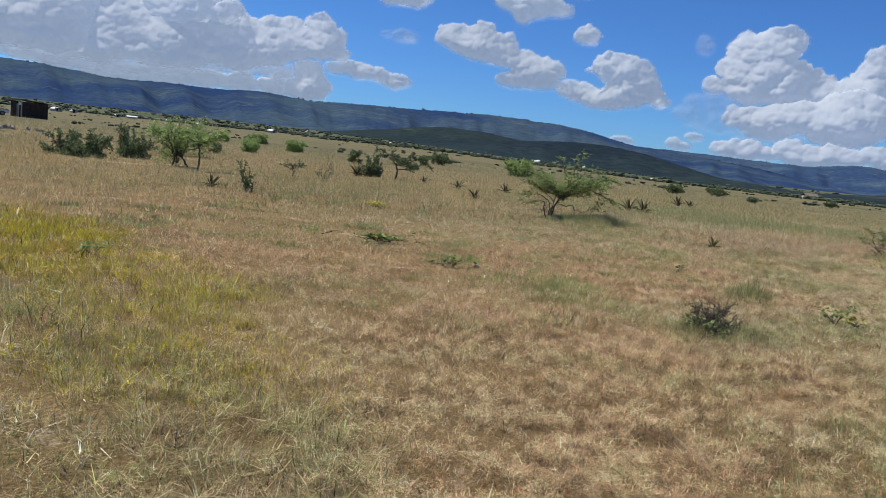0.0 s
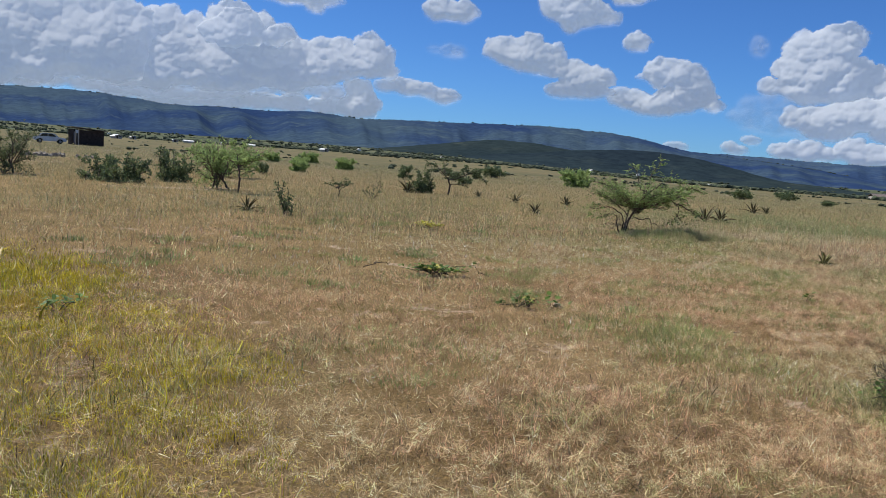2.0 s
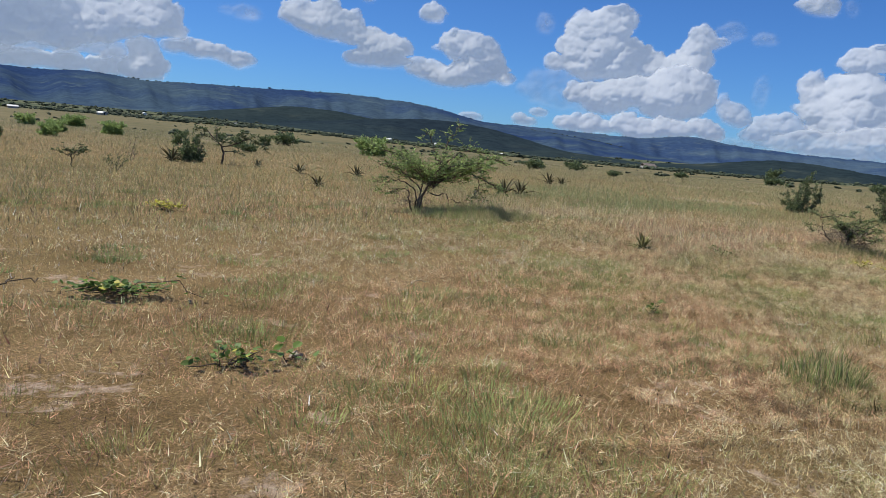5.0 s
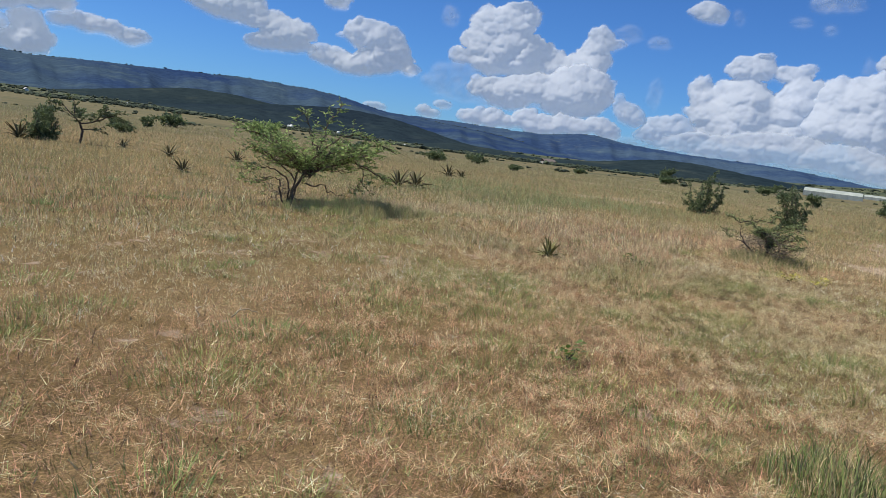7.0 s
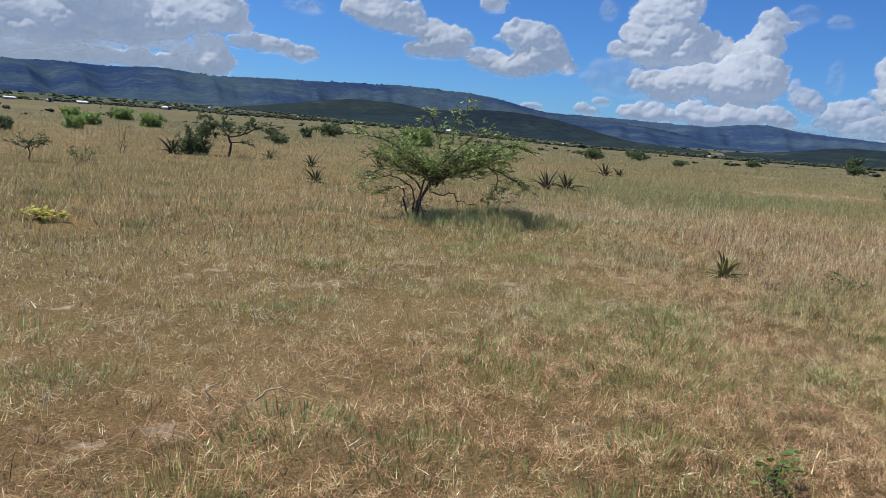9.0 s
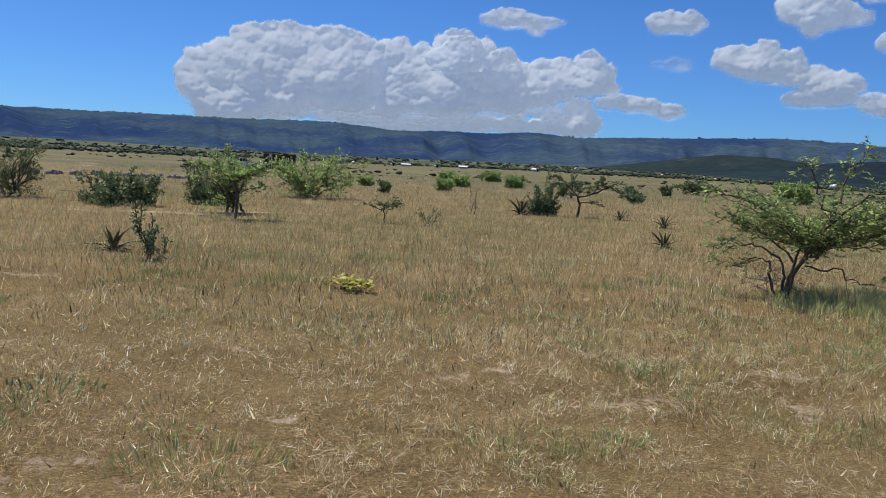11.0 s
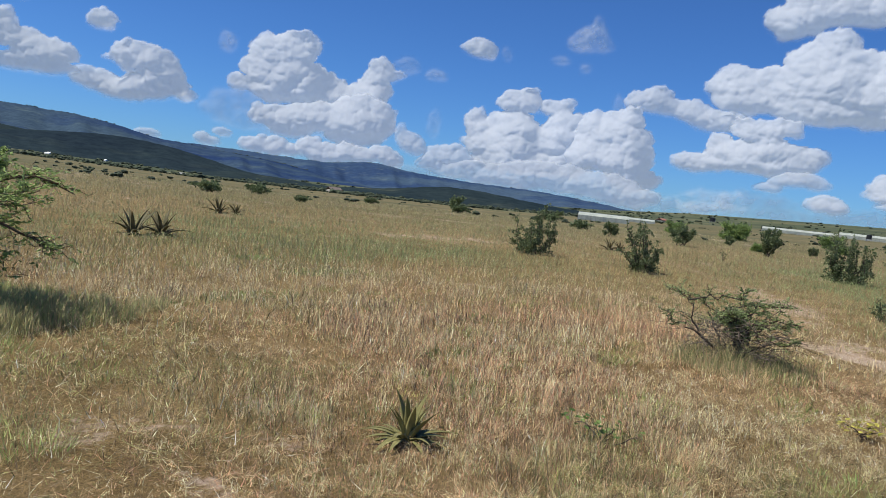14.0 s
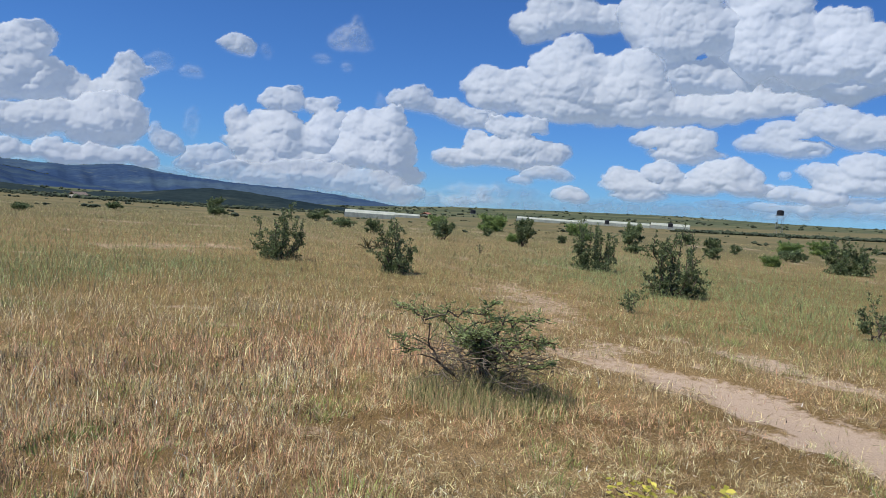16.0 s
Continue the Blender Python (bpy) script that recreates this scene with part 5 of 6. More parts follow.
for x, y, size in [(36.8, 32.1, 1.0), (23.4, 31.5, .75), (17.35, 25.3, .62), (20.8, 31.9, .7), (48.5, 18.5, .9), (17.5, 36.4, 1.0), (20.9, 35.4, .6), (49.4, 18.2, .7), (6.2, 22.5, .6), (37.3, 31.6, .7)]:
    copy_thing(dark, spot(x, y, (x * 53) % 360, size))


def herb(m, label, n, radius, leaf, mat, seed, height=.1, some=None):
    """A low sprawl of broad leaves on trailing stems."""
    rng = np.random.default_rng(seed)
    ob = thing("leafy_herb", m, label, "weed", "leafy weeds")
    tubes, quads, verts = Tubes(), [], []
    spots = []
    for k in range(max(5, n // 12)):
        th, q = rng.uniform(0, 2 * np.pi), math.sqrt(rng.uniform(0.05, 1))
        p = (math.cos(th) * q * radius[0], math.sin(th) * q * radius[1], height * rng.uniform(.3, 1))
        line = curve_to((rng.normal(0, .1) * radius[0], rng.normal(0, .1) * radius[1], 0.0), p, rng, .3, 6, .1)
        tubes.add(line, .006, .003, 4)
        spots += [np.array(line[i]) for i in range(2, 6)]
    for k in range(n):
        p = spots[rng.integers(len(spots))] + rng.normal(0, .05, 3) * np.array([1, 1, .5])
        p[2] = max(p[2], .02) + .03
        d = rng.normal(0, 1, 3)
        d[2] = abs(d[2]) * .4
        d /= np.linalg.norm(d)
        s = np.cross(d, (0, 0, 1.0) + rng.normal(0, .3, 3))
        s /= np.linalg.norm(s)
        L, W = leaf * rng.uniform(.6, 1.3), leaf * rng.uniform(.6, .9)
        b = len(verts)
        dip = np.array([0, 0, -L * .12])
        verts += [p, p + d * L * .35 + s * W * .5, p + d * L * .8 + s * W * .35 + dip, p + d * L + dip * 2, p + d * L * .8 - s * W * .35 + dip, p + d * L * .35 - s * W * .5, p + d * L * .5 + dip * .8]
        quads += [(b, b + 1, b + 2, b + 6), (b + 6, b + 2, b + 3, b + 4), (b, b + 6, b + 4, b + 5)]
    part("stem", tubes.mesh("herb_stems", M_TWIG), ob)
    part("foliage", mesh_np("herb_leaves", verts, np.array(quads), mat), ob)
    return ob


herb(spot(6.45, 11.95, -40), "patch of broad green leaves creeping over dry grass", 210, (.78, .2), .07, M_HERB, 3, .045)
herb(spot(6.25, 12.0), "yellowed broad leaves among green ones", 12, (.12, .08), .08, M_YELLOWLEAF, 4, .12)
herb(spot(6.2, 9.6), "straggling green weed with some yellow leaves", 60, (.32, .2), .055, M_HERB, 5, .10)
herb(spot(6.3, 9.55), "withered yellow leaves of a weed", 9, (.2, .12), .05, M_YELLOWLEAF, 6, .1)
herb(spot(6.62, 9.5, 0), "few broad pale leaves beside a stone", 12, (.1, .08), .085, M_HERB, 16, .1)
herb(spot(7.1, 5.5, 20), "low green weeds round a dry bush", 110, (.5, .3), .045, M_HERB, 15, .12)
herb(spot(9.6, 5.55, 30), "upright leafy green weed in dry grass", 80, (.4, .25), .06, M_HERB, 7, .32)
herb(spot(9.75, 5.35, 30), "yellow-green lower leaves of a weed", 22, (.22, .15), .06, M_YELLOWLEAF, 8, .12)
herb(spot(18.85, 9.95), "yellow-leaved creeping weed in dry grass", 60, (.3, .22), .05, M_YELLOWLEAF, 9, .12)
herb(spot(18.85, 9.5, 20), "yellow-green creeping weed in dry grass", 46, (.28, .18), .05, M_YELLOWLEAF, 10, .1)
herb(spot(17.05, 11.7, 60), "green and yellow weed among grass stems", 50, (.3, .25), .05, M_HERB, 11, .18)
herb(spot(9.6, 18.8), "yellowish leafy weed in the grass", 170, (.5, .38), .07, M_YELLOWLEAF, 12, .07)
herb(spot(1.35, 9.9), "small dark green weed beside yellow-green grass", 46, (.25, .2), .07, M_HERB, 13, .15)
herb(spot(10.9, 9.3), "small green weed with a yellow leaf", 30, (.2, .14), .05, M_HERB, 14, .12)


def twig(m, label, length, seed, mat):
    rng = np.random.default_rng(seed)
    t = Tubes()
    line = curve_to((-length / 2, 0, .05), (length / 2, length * .15, .09), rng, .5, 7, .12)
    t.add(line, .007, .004, 6)
    t.add(curve_to(line[3], (length * .2, length * .4, .1), rng, .4, 4), .007, .003, 5)
    ob = new("dry_stick", t.mesh("dry_stick", mat))
    ob.matrix_basis = m
    tagged(ob, label, "stick")


M_PALEWOOD = mottled("bleached_wood", (.42, .33, .2), (.62, .52, .36), 12, 0.8, 0.2, .3, .003)
twig(spot(9.3, 11.2, -30), "bleached curved dry stick lying on grass", .2, 1, M_PALEWOOD)
twig(spot(9.05, 11.4, 40), "pale broken dry stick lying on grass", .16, 2, M_PALEWOOD)
twig(spot(5.6, 12.4, 10), "dark forked dry branch lying on grass", .5, 3, M_TWIG)
twig(spot(3.4, 32.6, 60), "long dark dead branch in front of a bush", 2.2, 4, M_TWIG)


def stone(m, label, size, seed, mat, group=""):
    rng = np.random.default_rng(seed)
    bm = bmesh.new()
    bmesh.ops.create_icosphere(bm, subdivisions=2, radius=1)
    k = rng.uniform(0, 50, 3)
    for v in bm.verts:
        f = 0.75 + 0.5 * noise.noise(v.co * 1.1 + Vector(k)) + 0.15 * noise.noise(v.co * 3 + Vector(k))
        v.co = Vector((v.co.x * size[0], v.co.y * size[1], v.co.z * size[2])) * f
    ob = new("stone", bm_mesh("stone", bm, mat))
    ob.matrix_basis = m
    return tagged(ob, label, "stone", group)


M_STONE = mottled("pale_fieldstone", (.22, .195, .16), (.37, .335, .28), 6, .9, .2, .5, .01)
stone(spot(6.75, 9.6), "small pale stone in dry grass", (.075, .05, .05), 1, M_STONE)
rows_of_stones = np.random.default_rng(5)
for k in range(34):
    s = k / 33
    stone(spot(-7 + 12.5 * s + rows_of_stones.normal(0, .25), 62 + 3.5 * s + rows_of_stones.normal(0, .35), rows_of_stones.uniform(0, 360)), "rough grey field stone in a low broken row", (rows_of_stones.uniform(.2, .4), rows_of_stones.uniform(.18, .3), rows_of_stones.uniform(.26, .42)),
          50 + k, M_STONE, "low row of stones")


# ---- built things ----
M_PLASTIC = mottled("milky_plastic_sheet", (.33, .37, .32), (.48, .51, .45), .6, .5, .4)
M_PLANK = mottled("dark_stained_planks", (.035, .025, .02), (.075, .055, .045), 3, .85, .2, .5, .01)
M_POST = mottled("pale_timber", (.42, .36, .28), (.55, .48, .38), 4, .85, .2)
M_TIN = mottled("rusted_roof_sheet", (.16, .12, .10), (.28, .24, .21), 2, .6, .4, metal=.3)
M_WHITE = mottled("white_roof_paint", (.70, .71, .72), (.82, .82, .81), 1.5, .6, .3)
M_WALLP = mottled("plastered_wall", (.42, .39, .34), (.56, .52, .46), 1.2, .9, .2)
M_TANK = mottled("black_plastic_tank", (.012, .012, .014), (.03, .03, .032), 3, .45, .4)
M_STEEL = mottled("painted_steel", (.25, .26, .27), (.38, .39, .4), 4, .5, .5, metal=.6)
M_CARPAINT = mottled("silver_white_car_paint", (.62, .64, .66), (.70, .72, .74), 1.0, .25, .6)
M_TYRE = mottled("black_rubber", (.012, .012, .012), (.03, .03, .03), 9, .8, .2)
M_GLASS, gn, gl, gb = material("dark_car_glass", .05, .6)
gb.inputs["Base Color"].default_value = (.02, .025, .03, 1)
M_REDROOF = mottled("red_roof_sheet", (.34, .12, .09), (.45, .2, .15), 1.0, .7, .3)


def box(name, size, mat, bevel=.01):
    """A box that stands on z 0, with softened edges."""
    bm = bmesh.new()
    bmesh.ops.create_cube(bm, size=1)
    for v in bm.verts:
        v.co = Vector((v.co.x * size[0], v.co.y * size[1], (v.co.z + .5) * size[2]))
    bmesh.ops.bevel(bm, geom=bm.edges[:], offset=bevel, segments=1, affect="EDGES")
    return bm_mesh(name, bm, mat)


def prism(name, profile, depth, mat, bevel=0.0):
    """A profile in x and z, drawn out along y."""
    bm = bmesh.new()
    a = [bm.verts.new((x, -depth / 2, z)) for x, z in profile]
    b = [bm.verts.new((x, depth / 2, z)) for x, z in profile]
    bm.faces.new(a)
    bm.faces.new(b[::-1])
    for i in range(len(a)):
        j = (i + 1) % len(a)
        bm.faces.new((a[j], a[i], b[i], b[j]))
    bmesh.ops.recalc_face_normals(bm, faces=bm.faces)
    if bevel:
        bmesh.ops.bevel(bm, geom=bm.edges[:], offset=bevel, segments=2, affect="EDGES")
    return bm_mesh(name, bm, mat)


def tub(name, r, h, mat, sides=18, top=.75):
    bm = bmesh.new()
    bmesh.ops.create_cone(bm, cap_ends=True, segments=sides, radius1=r, radius2=r, depth=h, matrix=Matrix.Translation((0, 0, h / 2)))
    bmesh.ops.create_cone(bm, cap_ends=True, segments=sides, radius1=r, radius2=r * .3, depth=h * .2, matrix=Matrix.Translation((0, 0, h * 1.1)))
    return bm_mesh(name, bm, mat)


def far_spot(az, r, turn=0.0):
    """A place on the land, by azimuth and distance from the plain's middle."""
    x, y = 8 + r * math.sin(radians(az)), 8 + r * math.cos(radians(az))
    return pose(x, y, land1(x, y), 0, 0, turn)


def shed():
    ob = thing("wooden_shed", spot(8.8, 131.0, 26), "dark plank shed with a sloping sheet roof and pale door posts", "shed")
    w, d, h = 3.9, 2.9, 2.25
    board = box("board", (.245, .05, h), M_PLANK, .008)
    for k in range(16):
        part("board", board, ob, m=pose(-w / 2 + .125 + k * .244, -d / 2, 0))
        part("board", board, ob, m=pose(-w / 2 + .125 + k * .244, d / 2, 0))
    for k in range(12):
        y = -d / 2 + .14 + k * .24
        if not 3 <= k <= 5:
            part("board", board, ob, m=pose(-w / 2, y, 0, 0, 0, 90))
        part("board", board, ob, m=pose(w / 2, y, 0, 0, 0, 90))
    part("door", box("door", (.05, .7, 1.9), M_TIN, .01), ob, "grey sheet door", pose(-w / 2 + .03, -d / 2 + 1.1, .05))
    for y in (-d / 2 - .02, -d / 2 + .68):
        part("post", box("post", (.14, .14, h + .1), M_POST, .01), ob, "pale door post", pose(-w / 2 - .06, y, 0))
    part("sign", box("sign", (.04, .95, .42), M_WHITE, .01), ob, "plain white board over the door", pose(-w / 2 - .08, -d / 2 + .35, 1.75))
    part("roof", prism("roof", [(-w / 2 - .35, h + .30), (w / 2 + .4, h - .02), (w / 2 + .4, h + .06), (-w / 2 - .35, h + .38)], d + .7, M_TIN), ob)


def car():
    ob = thing("parked_car", spot(3.8, 126.5, 4), "silver-white saloon car parked on the grass", "car")
    low = [(-2.1, .38), (-2.15, .62), (-2.0, .86), (-1.2, .93), (1.0, .93), (1.85, .82), (2.12, .62), (2.1, .34), (1.72, .32), (1.62, .55), (1.3, .66), (.98, .55), (.88, .3), (-.85, .3), (-.95, .55), (-1.28, .66), (-1.6, .55), (-1.7, .34)]
    body = part("body", prism("body", low, 1.68, M_CARPAINT, .03), ob)
    part("cabin", prism("cabin", [(-1.5, .92), (-1.05, 1.36), (-.7, 1.42), (.25, 1.42), (.55, 1.36), (1.1, .92)], 1.44, M_CARPAINT, .04), ob)
    for s in (-1, 1):
        for pts in ([(-1.28, .95), (-.95, 1.32), (-.3, 1.36), (-.3, .95)], [(-.22, .95), (-.22, 1.36), (.28, 1.36), (.82, .95)]):
            part("side_window", prism("side_window", pts, .02, M_GLASS), ob, "dark side window", pose(0, s * .722, 0))
        for x in (-1.28, 1.3):
            bm = bmesh.new()
            bmesh.ops.create_cone(bm, cap_ends=True, segments=20, radius1=.31, radius2=.31, depth=.2, matrix=pose(0, 0, 0, 90))
            bmesh.ops.bevel(bm, geom=bm.edges[:], offset=.02, segments=1, affect="EDGES")
            wheel = part("wheel", bm_mesh("tyre", bm, M_TYRE), ob, m=pose(x, s * .74, .31))
            bm = bmesh.new()
            bmesh.ops.create_cone(bm, cap_ends=True, segments=16, radius1=.19, radius2=.16, depth=.04, matrix=pose(0, 0, 0, 90))
            part("rim", bm_mesh("rim", bm, M_STEEL), wheel, m=pose(0, s * .105, 0))
        part("headlight", box("headlight", (.06, .32, .14), M_GLASS, .02), ob, m=pose(2.09, s * .55, .58))
        part("tail_light", box("tail_light", (.06, .3, .16), M_REDROOF, .02), ob, "red tail light", pose(-2.1, s * .58, .62))
    part("windscreen", prism("windscreen", [(.60, 1.33), (1.06, .95), (1.09, .95), (.63, 1.33)], 1.3, M_GLASS), ob)
    part("rear_window", prism("rear_window", [(-1.08, 1.33), (-1.46, .95), (-1.49, .95), (-1.11, 1.33)], 1.3, M_GLASS), ob)


def house(m, label, w, d, h, roof, wall=M_WALLP):
    ob = thing("farm_house", m, label, "house", "far farm houses")
    part("wall", box("wall", (w, d, h), wall, .02), ob)
    part("roof", prism("roof", [(-w / 2 - .4, h - .05), (0, h + w * .24), (w / 2 + .4, h - .05), (w / 2 + .4, h + .1), (0, h + w * .24 + .16), (-w / 2 - .4, h + .1)], d + .8, roof), ob)
    part("door", box("door", (.9, .06, 1.95), M_PLANK), ob, m=pose(-w * .15, -d / 2 - .02, 0))
    for x in (-w * .36, w * .22):
        part("window", box("window", (.9, .06, .8), M_GLASS), ob, m=pose(x, -d / 2 - .02, 1.0))


def greenhouse(m, label, length, bays, width, h):
    """Plastic-covered growing houses side by side, each with a bowed roof."""
    ob = thing("greenhouse", m, label, "greenhouse", "white plastic greenhouses")
    bow = [(-width / 2, 0), (-width / 2, h * .6), (-width * .38, h * .82), (-width * .2, h * .96), (0, h), (width * .2, h * .96), (width * .38, h * .82), (width / 2, h * .6), (width / 2, 0)]
    cover = prism("cover", bow, length, M_PLASTIC)
    hoop = box("hoop", (.08, .1, h * .62), M_STEEL, .01)
    for b in range(bays):
        x = (b - (bays - 1) / 2) * width
        c = part("cover", cover, ob, m=pose(x, 0, 0))
        for k in range(5):
            part("post", hoop, c, m=pose(-width / 2, -length / 2 + length * k / 4 - .06 * (k == 0) + .06 * (k == 4), 0))


def tank_tower(m, label, legs, r, h):
    ob = thing("water_tank", m, label, "water tank")
    for x, y in ((-r, -r), (r, -r), (r, r), (-r, r)):
        part("leg", box("leg", (.10, .10, legs), M_STEEL, .01), ob, m=pose(x * .8, y * .8, -.1))
    part("platform", box("platform", (r * 2.3, r * 2.3, .15), M_STEEL, .02), ob, m=pose(0, 0, legs - .1))
    part("tank", tub("tank", r, h, M_TANK), ob, "black plastic tank", pose(0, 0, legs + .05))


shed()
car()
for az, r, turn, w, d, h, roof, label in [(4.4, 420, 20, 4.5, 5, 1.4, M_WHITE, "farm house with a bright white pitched roof"), (5.5, 440, 10, 3, 4, 1.3, M_WHITE, "small farm house with a white roof"),
                                          (8.3, 470, 0, 3, 4, 1.5, M_WHITE, "white-roofed farm house among bushes"), (9.2, 480, 95, 3, 6, 1.2, M_WHITE, "long low farm house with a pale roof"),
                                          (11.5, 430, 0, 2.6, 4, 1.3, M_WHITE, "small white-roofed farm hut"), (13.4, 440, 85, 3, 5, 1.2, M_WHITE, "low white-roofed farm house"),
                                          (18.7, 450, 20, 3.4, 5, 1.4, M_WHITE, "pale-roofed farm house at the plain's edge"), (81.2, 620, 80, 6, 12, 2, M_REDROOF, "red-roofed farm building on the rise"),
                                          (47, 560, 10, 3, 4, 1.4, M_WHITE, "pale-roofed farm house at the plain's edge"), (57.5, 480, 60, 7, 8, 2.6, M_TIN, "grey-roofed house at the plain's edge")]:
    house(far_spot(az, r, turn), label, w * .85, d * .9, h * .75, roof)
greenhouse(far_spot(76.9, 232, 12), "white plastic greenhouse with a bowed cover", 14.2, 1, 9, 2.2)
greenhouse(far_spot(79.6, 300, 10), "low white plastic greenhouse beside a taller one", 9.7, 1, 7, 1.6)
greenhouse(far_spot(89.9, 340, 0), "long low row of white plastic greenhouses", 27, 1, 7, 1.9)
greenhouse(far_spot(94.6, 335, -4), "long low row of white plastic greenhouses", 27, 1, 7, 2.1)
greenhouse(far_spot(98.3, 330, -8), "low white plastic greenhouse with a sloping end", 15, 1, 7, 2.3)
tank_tower(far_spot(93.97, 318), "black water tank on a low stand by greenhouses", .7, .9, 1.4)
tank_tower(far_spot(98.3, 312), "black water tank on a low stand by greenhouses", .9, .9, 1.4)
tank_tower(far_spot(105.3, 330), "black water tank on a tall steel tower", 7.4, 1.3, 1.7)
tank_tower(far_spot(84.6, 700), "black water tank on a stand on the skyline", 3.0, 2.4, 3.0)


# ---- far woods ----
def blobs(name, label, category, x, y, z, size, mat, seed, squash=.8):
    """Ragged little crowns, joined."""
    rng = np.random.default_rng(seed)
    bm = bmesh.new()
    bmesh.ops.create_icosphere(bm, subdivisions=1, radius=1)
    base = np.array([v.co for v in bm.verts])
    tri = np.array([[v.index for v in f.verts] for f in bm.faces])
    bm.free()
    x, y, z, size = (np.repeat(a, 3) for a in (x, y, z, size))
    x, y, z, size = x + size * rng.normal(0, .6, len(x)), y + size * rng.normal(0, .6, len(x)), z + size * rng.uniform(-.1, .25, len(x)), size * rng.uniform(.4, .8, len(x))
    n, k = len(x), len(base)
    jit = base[None] * rng.uniform(.6, 1.25, (n, k, 1))
    s = np.stack([size * rng.uniform(.8, 1.5, n), size * rng.uniform(.8, 1.5, n), size * squash * rng.uniform(.7, 1.2, n)], -1)
    v = jit * s[:, None] + np.stack([x, y, z + size * squash * .55], -1)[:, None]
    f = (tri[None] + (np.arange(n) * k)[:, None, None]).reshape(-1, 3)
    tagged(new(name, mesh_np(name, v.reshape(-1, 3), f, mat)), label, category, kind="stuff")


rng = np.random.default_rng(77)
az, r = rng.uniform(-30, 82, 6000), 380 * np.exp(rng.uniform(0, 1.45, 6000))
keep = fbm(az * 2.5, r * .35, 30, 3, 61) + 0.10 * smooth(420, 700, r) > 0.53
az, r = az[keep], r[keep]
x, y = 8 + r * np.sin(np.radians(az)), 8 + r * np.cos(np.radians(az))
blobs("far_woods", "dark scrub woods along the plain's far edge", "woods", x, y, land(x, y), rng.uniform(.5, 1.9, len(x)) * (0.6 + r / 900), M_WOODS, 78, .75)
az, r = rng.uniform(-20, 116, 800), 95 * np.exp(rng.uniform(0, 1.5, 800))
keep = (fbm(az * 3, r * .6, 14, 3, 63) > 0.5) & ((np.abs(az + 2) > 3) | (r > 170))
az, r = az[keep], r[keep]
x, y = 8 + r * np.sin(np.radians(az)), 8 + r * np.cos(np.radians(az))
blobs("plain_scrub", "low scattered scrub on the far plain", "scrub", x, y, land(x, y), rng.uniform(.2, .7, len(x)) ** 1.3 * 1.1, M_WOODS, 79, .7)
az, r = rng.uniform(82, 118, 240), rng.uniform(700, 1900, 240)
x, y = 8 + r * np.sin(np.radians(az)), 8 + r * np.cos(np.radians(az))
blobs("rise_scrub", "small dark trees on the far grassy rise", "scrub", x, y, land(x, y), rng.uniform(.8, 3.0, len(x)), M_WOODS, 80, .8)
az = rng.uniform(98.5, 116, 500)
r = 262 + rng.normal(0, 3, 500)
x, y = 8 + r * np.sin(np.radians(az)), 8 + r * np.cos(np.radians(az))
blobs("field_hedge", "long green hedge across the plain", "hedge", x, y, land(x, y), rng.uniform(.7, 1.2, len(x)), M_WOODS, 81, .8)
for gx, gy, gz, seed, chance in ((mx, my, mz, 82, .8), (fx, fy, fz, 83, .6)):
    row = 45
    px, py, pz = gx[row], gy[row], gz[row]
    pick = (rng.uniform(0, 1, len(px)) < chance * 2 * fbm(np.arange(len(px)) * 1.0, px * 0, 25, 2, seed)) & (pz > 45)
    blobs("crest_trees", "line of trees along the mountain crest", "trees", px[pick], py[pick], pz[pick] - 1, rng.uniform(1.5, 4.2, pick.sum()), M_WOODS, seed, .9)
az, r = rng.uniform(-10, 72, 7), rng.uniform(800, 1150, 7)
x, y = 8 + r * np.sin(np.radians(az)), 8 + r * np.cos(np.radians(az))
hw = mesh_np("house_specks", (np.array([(-1, -1, 0), (1, -1, 0), (1, 1, 0), (-1, 1, 0), (-1, -1, 1), (1, -1, 1), (1, 1, 1), (-1, 1, 1), (0, -1.1, 1.6), (0, 1.1, 1.6)])[None] * rng.uniform(1.0, 2.4, (7, 1, 1)) + np.stack([x, y, land(x, y)], -1)[:, None]).reshape(-1, 3),
             [(np.array([(0, 1, 5, 4), (1, 2, 6, 5), (2, 3, 7, 6), (3, 0, 4, 7), (4, 8, 9, 7), (5, 6, 9, 8)])[None] + (np.arange(7) * 10)[:, None, None]).reshape(-1, 4)], M_WHITE)
tagged(new("distant_houses", hw), "scattered pale far-off farm houses below the mountains", "houses", kind="stuff")


# ---- grass ----
STRAW, ORANGE, PALE = np.array((.63, .49, .265)), np.array((.72, .405, .245)), np.array((.72, .59, .37))
BROWN, GREEN, YELLOW = np.array((.31, .225, .135)), np.array((.255, .27, .10)), np.array((.58, .47, .025))
WALK = np.array([(-1.2, -1.4), (1.5, 2.7), (5.3, 6.1), (9.5, 9.9), (14.2, 10.6)])
WALK_A, WALK_B = np.array((-1.2, -1.4)), np.array((14.2, 10.6))


